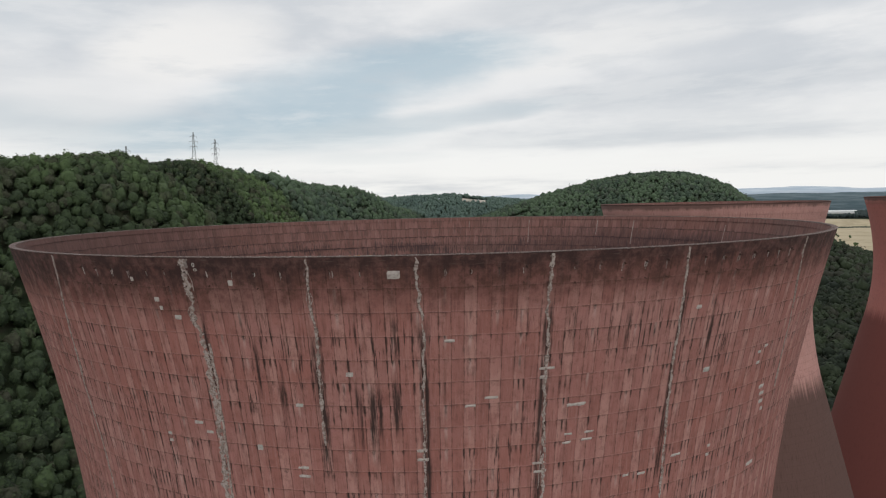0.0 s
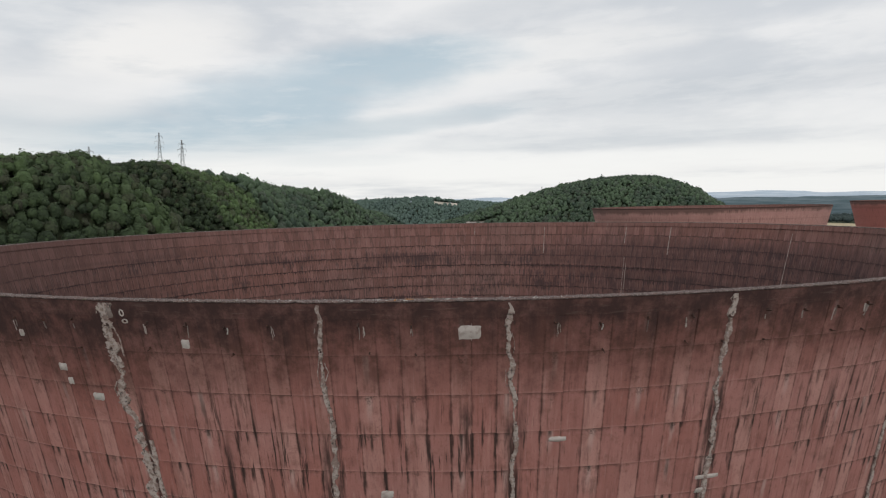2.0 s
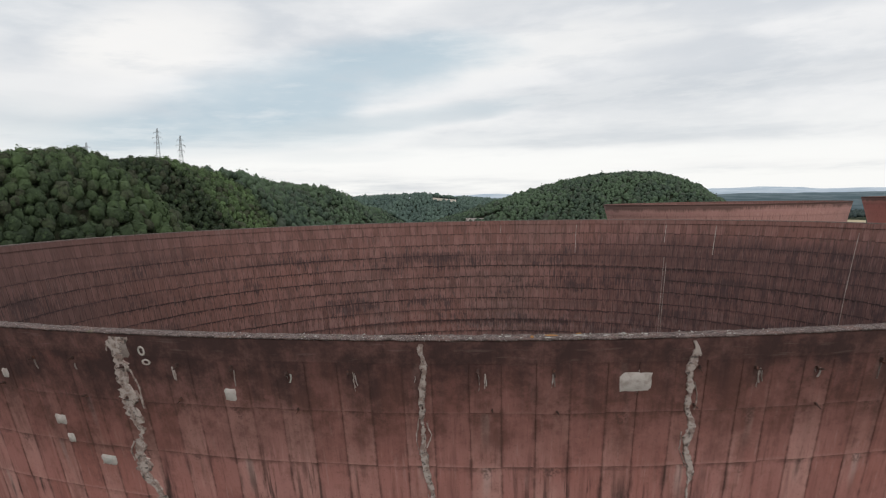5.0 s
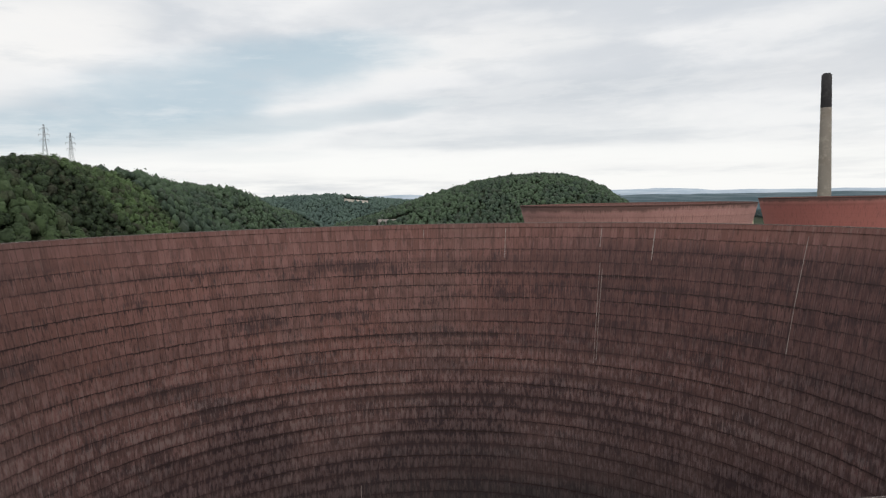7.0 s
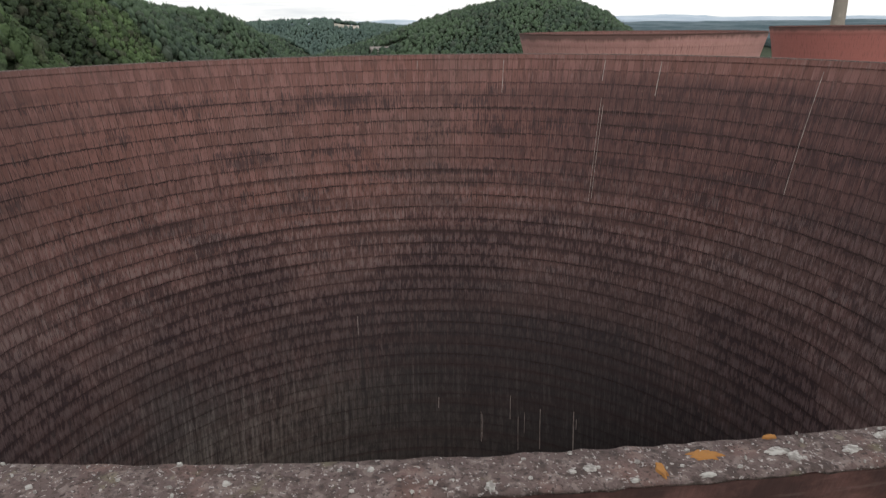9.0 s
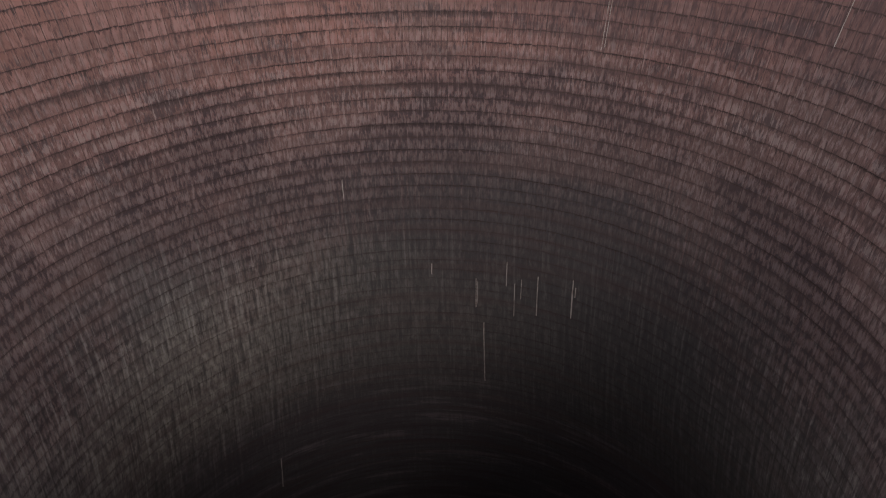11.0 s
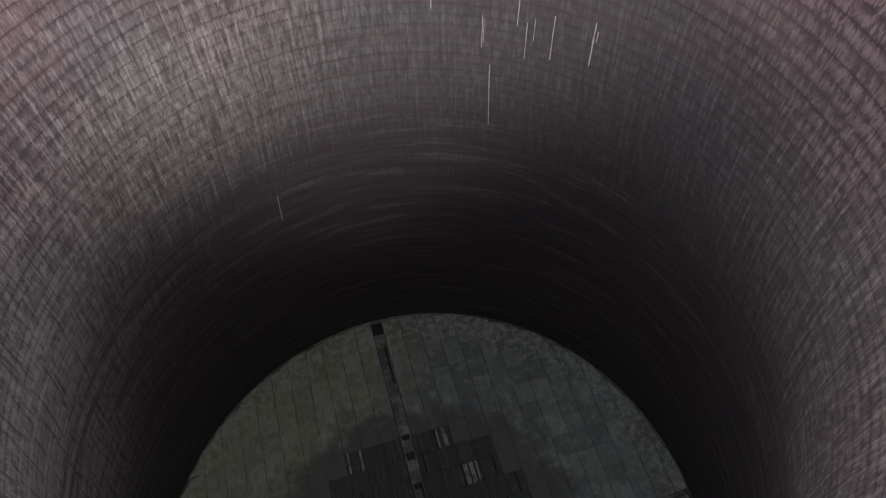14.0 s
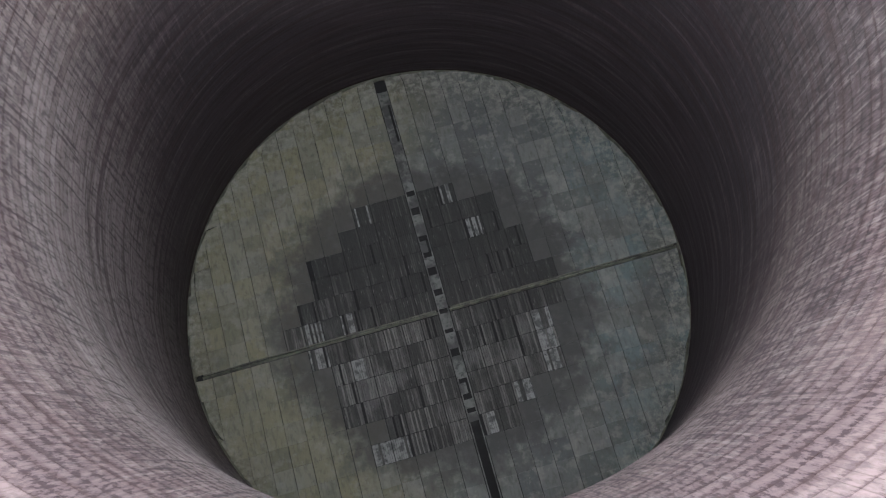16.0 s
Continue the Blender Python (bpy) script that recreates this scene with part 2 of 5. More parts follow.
        crust = t.math("ADD", t.math("ABSOLUTE", t.math("SUBTRACT", a, 0.5)), t.math("ADD", t.math("MULTIPLY", t.math("SUBTRACT", 1.0, h), 1.6), t.math("MULTIPLY", sway, 4.0)))
        crust = t.math("MULTIPLY", t.math("MULTIPLY", t.step(crust, 0.42, 0.15), tied), t.step(t.math("FRACT", t.math("MULTIPLY", tone, 11.9)), 0.5, 0.7))
        c = t.mix(t.math("MULTIPLY", t.math("MULTIPLY", crust, t.step(speck, 0.42, 0.55)), 0.6), c, (0.085, 0.055, 0.048))
    # soot run down from the rim
    wander = t.math("ADD", t.math("MULTIPLY", t.math("SUBTRACT", streak, 0.5), 1.6), t.math("MULTIPLY", t.math("SUBTRACT", blotch, 0.5), 1.6))
    edge = t.math("ADD", t.math("ADD", z, wander), t.step(u, 1.0, -8.0, 0.0, 0.42))
    if plain:
        c = t.mix(t.math("MULTIPLY", t.step(edge, 111.6, 113.0), 0.45), c, (0.15, 0.080, 0.066))
        c = t.mix(t.math("MULTIPLY", t.step(edge, 112.9, 113.7), 0.85), c, (0.085, 0.050, 0.043))
    else:
        smut = t.step(t.noise(p, 1.7, 6, 0.72), 0.34, 0.62, 0.55, 1.0)
        c = t.mix(t.math("MULTIPLY", t.math("MULTIPLY", t.step(edge, 111.7, 113.0), smut), 0.84), c, (0.098, 0.046, 0.037))
        c = t.mix(t.math("MULTIPLY", t.math("MULTIPLY", t.step(edge, 112.8, 113.8), smut), 0.84), c, (0.050, 0.029, 0.028))
        scuff = t.step(t.noise(t.xyz(t.math("MULTIPLY", u, 1.6), t.math("MULTIPLY", z, 14.0), 61.0), 1.0, 4, 0.6), 0.58, 0.68)
        c = t.mix(t.math("MULTIPLY", t.math("MULTIPLY", scuff, t.step(z, 113.55, 113.7)), 0.16), c, (0.30, 0.22, 0.20))
    t.put(b.inputs["Base Color"], c)
    t.put(b.inputs["Normal"], t.bump(t.math("ADD", grain, t.math("MULTIPLY", fine, 1.5)), 0.4, 0.02))
    return m


SOOTY_JOINTS = [(106.04, -13, 8), (102.54, -18, -2), (101.67, -5, 10), (99.91, -20, -7), (99.02, -2, 8), (104.30, -24, -16), (110.37, 6, 20)]


def inner_concrete(name, single=False, plain=False):
    m, t, b = material(name, 0.85)
    p, u, z = around(t, plain, True)
    tone = chance(t, single) if not plain else t.noise(p, 1.2, 2)
    wide = t.noise(t.xyz(t.math("MULTIPLY", u, 0.09), t.math("MULTIPLY", z, 0.07), 8.0), 1.0, 4, 0.55)
    streak = t.noise(t.xyz(t.math("MULTIPLY", u, 2.6), t.math("MULTIPLY", z, 0.5), 7.0), 1.0, 5, 0.62)
    fine = t.noise(t.xyz(t.math("MULTIPLY", u, 7.5), t.math("MULTIPLY", z, 0.9), 2.0), 1.0, 3, 0.6)
    run = t.noise(t.xyz(t.math("MULTIPLY", u, 5.0), t.math("MULTIPLY", z, 0.05), 4.0), 1.0, 4, 0.65)
    grain = t.noise(p, 7.0, 4, 0.65)
    scab = t.noise(t.xyz(t.math("MULTIPLY", u, 2.1), t.math("MULTIPLY", z, 0.75), 21.0), 1.0, 6, 0.74)
    c = t.mix(tone, (0.162, 0.081, 0.069), (0.240, 0.125, 0.109))
    warm = t.noise(t.xyz(t.math("MULTIPLY", u, 0.07), t.math("MULTIPLY", z, 0.16), 33.0), 1.0, 3, 0.5)
    c = t.mix(t.math("MULTIPLY", t.step(warm, 0.46, 0.66), 0.42), c, (0.235, 0.106, 0.084))
    c = t.mix(t.math("MULTIPLY", t.step(wide, 0.52, 0.36), 0.5), c, (0.150, 0.098, 0.088))
    c = t.mix(t.math("MULTIPLY", t.step(fine, 0.54, 0.70), 0.34), c, (0.33, 0.235, 0.215))
    c = t.mix(t.math("MULTIPLY", t.step(fine, 0.46, 0.34), 0.42), c, (0.066, 0.038, 0.034))
    c = t.mix(t.math("MULTIPLY", t.step(streak, 0.48, 0.36), 0.42), c, (0.064, 0.039, 0.036))
    # purple-dark stains a few boards wide, with combed ends
    stain = t.noise(t.xyz(t.math("MULTIPLY", u, 0.22), t.math("MULTIPLY", z, 0.60), 15.0), 1.0, 3, 0.55)
    stain = t.math("ADD", stain, t.math("MULTIPLY", t.math("SUBTRACT", fine, 0.5), 0.9))
    c = t.mix(t.math("MULTIPLY", t.math("MULTIPLY", t.step(stain, 0.57, 0.68), t.step(z, 113.0, 111.9)), 0.72), c, (0.040, 0.028, 0.031))
    # one flank is darker up to the rim, the other just below it
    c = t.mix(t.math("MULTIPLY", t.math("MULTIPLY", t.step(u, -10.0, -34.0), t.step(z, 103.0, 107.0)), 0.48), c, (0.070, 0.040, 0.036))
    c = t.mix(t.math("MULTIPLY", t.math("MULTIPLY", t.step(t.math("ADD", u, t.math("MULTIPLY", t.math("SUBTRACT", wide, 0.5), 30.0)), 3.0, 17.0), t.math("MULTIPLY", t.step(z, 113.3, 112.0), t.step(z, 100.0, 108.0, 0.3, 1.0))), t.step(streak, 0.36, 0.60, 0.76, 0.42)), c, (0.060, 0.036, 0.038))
    # the near side is greyer; paler lower down, where bounced light is put into it
    near_side = t.step(t.math("ADD", t.math("ABSOLUTE", t.math("SUBTRACT", u, 4.0)), t.math("MULTIPLY", t.math("SUBTRACT", streak, 0.5), 14.0)), 28.0, 48.0)
    near_side = t.math("MULTIPLY", t.math("MULTIPLY", near_side, t.step(z, 110.0, 101.0)), t.step(t.math("ABSOLUTE", t.math("SUBTRACT", u, 37.0)), 12.0, 26.0, 0.55, 1.0))
    c = t.mix(t.math("MULTIPLY", near_side, 0.78), c, t.mix(t.step(z, 95.0, 78.0), (0.30, 0.250, 0.235), (0.45, 0.395, 0.375)))
    # duller and less red from 106 m down
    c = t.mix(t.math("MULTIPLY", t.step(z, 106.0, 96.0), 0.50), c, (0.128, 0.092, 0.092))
    # light bounced on to the left side is painted in below 90 m
    pale_side = t.math("MULTIPLY", t.step(u, -20.0, -38.0), t.step(z, 90.0, 80.0))
    c = t.mix(t.math("MULTIPLY", pale_side, 0.6), c, (0.50, 0.45, 0.425))
    # half way down single boards are bleached and the rest black
    rows = t.math("MULTIPLY", t.step(z, 109.0, 101.0), t.step(z, 74.0, 88.0, 0.25, 1.0))
    rib = t.noise(t.xyz(t.math("MULTIPLY", u, 4.2), t.math("MULTIPLY", z, 1.3), 41.0), 1.0, 5, 0.66)
    heart = t.step(t.math("ABSOLUTE", t.math("SUBTRACT", attribute(t, "level"), 0.42)), 0.52, 0.12) if not plain else 0.5
    blink = t.math("ADD", t.math("ADD", rib, t.math("MULTIPLY", heart, 0.10)), t.math("MULTIPLY", t.math("SUBTRACT", tone, 0.5), 0.06))
    # dark fields, thicker lower down
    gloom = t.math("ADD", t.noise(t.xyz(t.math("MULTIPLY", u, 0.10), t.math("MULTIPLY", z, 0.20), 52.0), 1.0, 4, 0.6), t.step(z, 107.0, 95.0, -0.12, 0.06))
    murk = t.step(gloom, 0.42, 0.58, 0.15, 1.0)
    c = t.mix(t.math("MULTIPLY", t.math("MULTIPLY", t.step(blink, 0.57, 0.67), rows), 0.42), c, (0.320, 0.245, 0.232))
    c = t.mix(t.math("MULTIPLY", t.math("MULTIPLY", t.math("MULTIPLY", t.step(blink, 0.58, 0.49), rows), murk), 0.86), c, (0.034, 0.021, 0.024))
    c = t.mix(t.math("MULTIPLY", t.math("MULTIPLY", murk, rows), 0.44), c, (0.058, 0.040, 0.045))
    keep = t.math("SUBTRACT", 1.0, t.math("MULTIPLY", t.math("MAXIMUM", near_side, pale_side), 0.75))
    # grey-green growth, an olive field beside the drains, black and wet under them
    grey = t.step(t.math("ADD", z, t.math("MULTIPLY", t.math("SUBTRACT", wide, 0.5), 34.0)), 95.0, 82.0)
    c = t.mix(t.math("MULTIPLY", t.math("MULTIPLY", grey, keep), 0.74), c, (0.102, 0.091, 0.088))
    du, dz = t.math("DIVIDE", t.math("ADD", u, 9.0), 21.0), t.math("DIVIDE", t.math("SUBTRACT", z, 83.0), 8.5)
    olive = t.math("ADD", t.math("ADD", t.math("MULTIPLY", du, du), t.math("MULTIPLY", dz, dz)), t.math("MULTIPLY", t.math("SUBTRACT", run, 0.5), 2.0))
    c = t.mix(t.math("MULTIPLY", t.math("MULTIPLY", t.step(olive, 1.3, 0.2), t.step(scab, 0.36, 0.58, 0.25, 1.0)), 0.42), c, (0.245, 0.208, 0.178))
    deep = t.step(z, 98.0, 88.0)
    comb = t.noise(t.xyz(t.math("MULTIPLY", u, 3.4), t.math("MULTIPLY", z, 0.13), 71.0), 1.0, 5, 0.68)
    c = t.mix(t.math("MULTIPLY", t.math("MULTIPLY", t.step(comb, 0.52, 0.64), deep), 0.50), c, (0.30, 0.265, 0.25))
    c = t.mix(t.math("MULTIPLY", t.math("MULTIPLY", t.step(comb, 0.48, 0.38), deep), 0.74), c, (0.048, 0.040, 0.042))
    c = t.mix(t.math("MULTIPLY", t.math("MULTIPLY", t.step(scab, 0.52, 0.64), deep), 0.40), c, (0.34, 0.29, 0.275))
    c = t.mix(t.math("MULTIPLY", t.math("MULTIPLY", t.step(scab, 0.50, 0.38), deep), 0.55), c, (0.056, 0.046, 0.046))
    aside = t.math("ABSOLUTE", t.math("SUBTRACT", u, 13.0))
    wet = t.step(t.math("ADD", aside, t.math("ADD", t.math("MULTIPLY", t.math("SUBTRACT", run, 0.5), 30.0), t.math("MULTIPLY", t.math("SUBTRACT", z, 88.0), 0.55))), 30.0, 8.0)
    wet = t.math("MULTIPLY", wet, t.step(t.math("ADD", z, t.math("MULTIPLY", t.math("SUBTRACT", run, 0.5), 12.0)), 103.0, 92.0))
    c = t.mix(t.math("MULTIPLY", wet, 0.74), c, (0.046, 0.042, 0.044))
    # dark from 76 m down: growth, and light lost with depth painted in
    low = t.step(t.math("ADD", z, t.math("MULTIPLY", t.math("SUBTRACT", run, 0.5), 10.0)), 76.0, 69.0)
    c = t.mix(t.math("MULTIPLY", t.math("MULTIPLY", low, t.math("SUBTRACT", 1.0, t.math("MAXIMUM", near_side, t.math("MULTIPLY", pale_side, 0.8)))), t.step(comb, 0.38, 0.62, 0.88, 0.50)), c, (0.060, 0.050, 0.056))
    # tide marks round the foot
    tide = t.noise(t.xyz(t.math("MULTIPLY", u, 0.09), t.math("MULTIPLY", z, 0.62), 31.0), 1.0, 6, 0.70)
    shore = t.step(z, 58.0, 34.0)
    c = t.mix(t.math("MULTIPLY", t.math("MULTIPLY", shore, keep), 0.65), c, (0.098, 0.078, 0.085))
    rings = t.math("MULTIPLY", t.step(z, 80.0, 68.0), t.step(comb, 0.34, 0.60, 0.5, 1.0))
    c = t.mix(t.math("MULTIPLY", t.math("MULTIPLY", t.step(tide, 0.50, 0.42), rings), 0.65), c, (0.046, 0.030, 0.034))
    c = t.mix(t.math("MULTIPLY", t.math("MULTIPLY", t.step(tide, 0.53, 0.63), rings), 0.50), c, (0.19, 0.155, 0.155))
    if not plain:
        h, a = attribute(t, "level"), attribute(t, "across")
        rag = t.math("SUBTRACT", fine, 0.5)
        weight = t.step(t.noise(t.xyz(t.math("MULTIPLY", u, 0.13), t.math("MULTIPLY", z, 1.2), 9.0), 1.0, 4, 0.62), 0.42, 0.60, 0.0, 1.0)
        weight = t.math("MULTIPLY", weight, t.step(z, 112.9, 111.2, 0.15, 1.0))
        # soot combed down from some of the joints
        comb = t.math("MULTIPLY", t.step(t.math("ADD", h, t.math("MULTIPLY", rag, 2.4)), 0.78, 1.10), weight)
        c = t.mix(t.math("MULTIPLY", comb, t.step(z, 98.0, 107.0, 0.45, 0.72)), c, (0.042, 0.025, 0.023))
        wave = t.math("MULTIPLY", t.math("SUBTRACT", t.noise(t.xyz(t.math("MULTIPLY", u, 4.0), t.math("MULTIPLY", z, 3.0), 1.0), 1.0, 4, 0.65), 0.5), 0.34)
        teeth = t.math("MULTIPLY", t.step(t.math("ADD", h, t.math("MULTIPLY", rag, 1.1)), 0.84, 0.99), t.math("MULTIPLY", t.step(z, 113.2, 112.4, 0.3, 1.0), t.step(z, 90.0, 102.0, 0.3, 1.0)))
        c = t.mix(t.math("MULTIPLY", teeth, 0.55), c, (0.050, 0.029, 0.026))
        line = t.math("MULTIPLY", t.step(t.math("ADD", h, wave), t.math("SUBTRACT", 0.935, t.math("MULTIPLY", weight, 0.06)), 0.985), t.math("ADD", t.math("MULTIPLY", weight, 0.50), 0.48))
        calm = t.math("SUBTRACT", 1.0, t.math("MULTIPLY", near_side, 0.72))
        line = t.math("MULTIPLY", t.math("MULTIPLY", line, calm), t.step(z, 84.0, 104.0, 0.35, 1.0))
        c = t.mix(line, c, (0.028, 0.016, 0.015))
        c = t.mix(t.math("MULTIPLY", t.step(t.math("SUBTRACT", h, wave), 0.06, 0.0), 0.35), c, (0.050, 0.030, 0.027))
        # a few joints bleed soot along much of their length
        for z0, ua, ub in SOOTY_JOINTS:
            below = t.math("ADD", t.math("SUBTRACT", z0 + 0.06, z), wave)
            reach = t.math("MULTIPLY", t.step(below, -0.04, 0.03), t.step(t.math("ADD", below, t.math("MULTIPLY", rag, 1.3)), 0.48, 0.10))
            length = t.math("MULTIPLY", t.step(u, ua - 1.5, ua + 1.5), t.step(u, ub + 1.5, ub - 1.5))
            c = t.mix(t.math("MULTIPLY", t.math("MULTIPLY", reach, length), t.step(streak, 0.34, 0.62, 0.85, 0.30)), c, (0.028, 0.017, 0.017))
        # fins of mortar beside the board joints, pale and broken; whole lifts a shade apart
        side = t.math("MINIMUM", a, t.math("SUBTRACT", 1.0, a))
        fin = t.math("MULTIPLY", t.math("MULTIPLY", t.step(side, 0.06, 0.10), t.step(side, 0.26, 0.14)), t.math("MULTIPLY", t.step(rib, 0.46, 0.60), t.step(z, 113.0, 111.6, 0.2, 1.0)))
        c = t.mix(t.math("MULTIPLY", t.math("MULTIPLY", fin, t.step(z, 94.0, 102.0)), 0.18), c, (0.315, 0.225, 0.205))
        slot = t.math("MULTIPLY", t.math("MULTIPLY", t.step(rib, 0.47, 0.38), t.step(fine, 0.56, 0.44)), t.step(z, 112.6, 111.4, 0.1, 1.0))
        c = t.mix(t.math("MULTIPLY", t.math("MULTIPLY", slot, t.step(z, 94.0, 102.0)), 0.55), c, (0.048, 0.030, 0.029))
        shade = t.noise(t.xyz(t.math("MULTIPLY", u, 0.03), t.math("MULTIPLY", z, 0.95), 83.0), 1.0, 2, 0.5)
        c = t.mix(t.math("MULTIPLY", t.math("MULTIPLY", t.step(shade, 0.50, 0.38), t.step(z, 112.9, 112.2)), 0.30), c, (0.070, 0.042, 0.040))
        crack = t.math("MULTIPLY", t.step(side, 0.075, 0.01), t.step(streak, 0.42, 0.60, 0.22, 0.9))
        c = t.mix(t.math("MULTIPLY", t.math("MULTIPLY", crack, calm), t.math("MULTIPLY", t.step(z, 86.0, 104.0, 0.25, 0.85), t.step(z, 113.0, 111.0, 0.45, 1.0))), c, (0.046, 0.027, 0.025))
    t.put(b.inputs["Base Color"], c)
    t.put(b.inputs["Normal"], t.bump(t.math("ADD", grain, t.math("MULTIPLY", fine, 1.5)), 0.4, 0.02))
    return m


def spotted(name, base, spots, rough=0.95, scale=6.0, bump=0.5):
    """A base colour with patches of others: (colour, noise scale, from, to, amount)."""
    m, t, b = material(name, rough)
    p = t.add("ShaderNodeNewGeometry").outputs["Position"]
    c = base
    for i, (col, sc, lo, hi, amount) in enumerate(spots):
        n = t.noise(t.xyz(*[t.math("ADD", s, 13.7 * i) for s in t.split(p)]), sc, 4, 0.6)
        c = t.mix(t.math("MULTIPLY", t.step(n, lo, hi), amount), c, col)
    t.put(b.inputs["Base Color"], c)
    t.put(b.inputs["Normal"], t.bump(t.noise(p, scale, 5, 0.65), bump, 0.03))
    return m


OUT_RED = outer_concrete("deep_red_concrete", plain=True, red=0.75)
OUT_JOINED, OUT_PIECE, OUT_PLAIN = outer_concrete("red_concrete"), outer_concrete("red_concrete_piece", True), outer_concrete("red_concrete_far", plain=True)
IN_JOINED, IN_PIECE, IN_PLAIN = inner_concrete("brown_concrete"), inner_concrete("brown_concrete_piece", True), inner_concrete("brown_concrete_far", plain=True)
JOINT = spotted("dark_joint", (0.13, 0.065, 0.056), [((0.22, 0.10, 0.086), 3.0, 0.45, 0.65, 0.8)])
DEEP = spotted("black_joint", (0.065, 0.041, 0.037), [((0.08, 0.050, 0.045), 3.0, 0.5, 0.7, 0.8)])
COPING = spotted("lichened_concrete", (0.138, 0.100, 0.093), [((0.240, 0.190, 0.177), 13.0, 0.48, 0.62, 0.8), ((0.070, 0.052, 0.048), 10.0, 0.50, 0.62, 0.8),
                 ((0.20, 0.115, 0.098), 2.7, 0.52, 0.66, 0.5), ((0.21, 0.19, 0.12), 5.0, 0.60, 0.70, 0.45), ((0.46, 0.42, 0.40), 42.0, 0.59, 0.65, 0.8), ((0.050, 0.038, 0.036), 46.0, 0.54, 0.64, 0.75)], 0.95, 40.0, 0.9)
LIME = spotted("dull_lime", (0.36, 0.31, 0.285), [((0.20, 0.15, 0.135), 2.0, 0.45, 0.65, 0.8)], 0.95, 20.0)
GROUT = spotted("pale_grout", (0.50, 0.42, 0.385), [((0.28, 0.20, 0.175), 9.0, 0.44, 0.60, 0.9), ((0.09, 0.075, 0.07), 16.0, 0.54, 0.66, 0.85)], 0.95, 20.0)
PATCH = spotted("pale_repair_mortar", (0.56, 0.50, 0.47), [((0.38, 0.31, 0.28), 7.0, 0.45, 0.66, 0.8), ((0.40, 0.46, 0.42), 2.0, 0.5, 0.7, 0.5)], 0.95, 20.0)
RUST = spotted("rusty_iron", (0.075, 0.045, 0.04), [((0.16, 0.07, 0.05), 12.0, 0.5, 0.65, 0.8)], 0.8, 30.0)
ORANGE = spotted("orange_lichen", (0.34, 0.16, 0.05), [((0.25, 0.12, 0.05), 18.0, 0.5, 0.65, 0.8)], 0.95, 40.0)
WHITE = spotted("white_lichen", (0.42, 0.40, 0.375), [((0.22, 0.20, 0.185), 26.0, 0.46, 0.60, 0.9)], 0.95, 40.0)


# ---------- building helpers ----------
def mesh_of(name, verts, faces, mats, smooth=False, index=None, level=None, across=None, band=None):
    me = bpy.data.meshes.new(name)
    verts, faces = np.asarray(verts, float), np.asarray(faces, np.int32)
    n, k = faces.shape
    me.vertices.add(len(verts))
    me.vertices.foreach_set("co", verts.ravel())
    me.loops.add(n * k)
    me.loops.foreach_set("vertex_index", faces.ravel())
    me.polygons.add(n)
    me.polygons.foreach_set("loop_start", np.arange(0, n * k, k, dtype=np.int32))
    me.polygons.foreach_set("loop_total", np.full(n, k, np.int32))
    if index is not None:
        me.polygons.foreach_set("material_index", np.asarray(index, np.int32))
    me.polygons.foreach_set("use_smooth", np.full(n, smooth))
    for m in (mats if isinstance(mats, (list, tuple)) else [mats]):
        me.materials.append(m)
    me.update(calc_edges=True)
    for key, values in (("level", level), ("across", across), ("band", band)):
        if values is not None:
            me.attributes.new(key, "FLOAT", "POINT").data.foreach_set("value", np.asarray(values, np.float32))
    return me


PLATE_LEVEL = [0, 0, 0, 0, 1, 1, 1, 1]
PLATE_ACROSS = [0, 0, 1, 1, 1, 1, 0, 0]


def part_of(name, me, parent, label=""):
    ob = new(name, me)
    ob.parent = parent
    if label:
        tagged(ob, label)
    return ob


def part(name, bm, mat, parent, label=""):
    me = bpy.data.meshes.new(name)
    bm.to_mesh(me)
    bm.free()
    me.materials.append(mat)
    return part_of(name, me, parent, label)


def bar(bm, a, b, w, d=None, sides=4):
    """A straight bar from a to b."""
    a, b = Vector(a), Vector(b)
    q = (b - a).to_track_quat("Z", "Y").to_matrix().to_4x4()
    bmesh.ops.create_cone(bm, cap_ends=True, segments=sides, radius1=w, radius2=d or w, depth=(b - a).length,
                          matrix=Matrix.Translation((a + b) / 2) @ q)


# ---------- cooling towers ----------
H, RIM = 114.0, 24.08            # height and outer radius of the rim
WAIST_Z, WAIST_R, WAIST_B = 92.49, 20.90, 37.59
CONE_Z = 75.0                    # below this the shell runs out straight
COLS, LIFT = 332, 0.887          # shutter boards round the shell, height of a lift
PITCH = 2 * math.pi / COLS
START = radians(0.99)
TURN = (np.arange(COLS) * 360 / COLS + 180) % 360 - 180
JITTER = np.random.default_rng(77).uniform(-0.05, 0.05, COLS) + np.where(np.arange(COLS) % 2, 0.04, -0.04) + 0.16 * np.tanh(TURN / 4) * np.exp(-(TURN / 60) ** 2)
TINT = np.random.default_rng(78).uniform(0, 0.35, COLS) + np.where(np.arange(COLS) % 2, 0.6, 0.0)


def shell_r(z):
    z = np.asarray(z, float)
    zz = np.maximum(z, CONE_Z)
    r = WAIST_R * np.sqrt(1 + ((zz - WAIST_Z) / WAIST_B) ** 2)
    return r + np.maximum(CONE_Z - z, 0) * 0.2575


def ring_point(deg, z, off=0.0):
    a, r = radians(deg), float(shell_r(z)) + off
    return (r * math.sin(a), -r * math.cos(a), z)


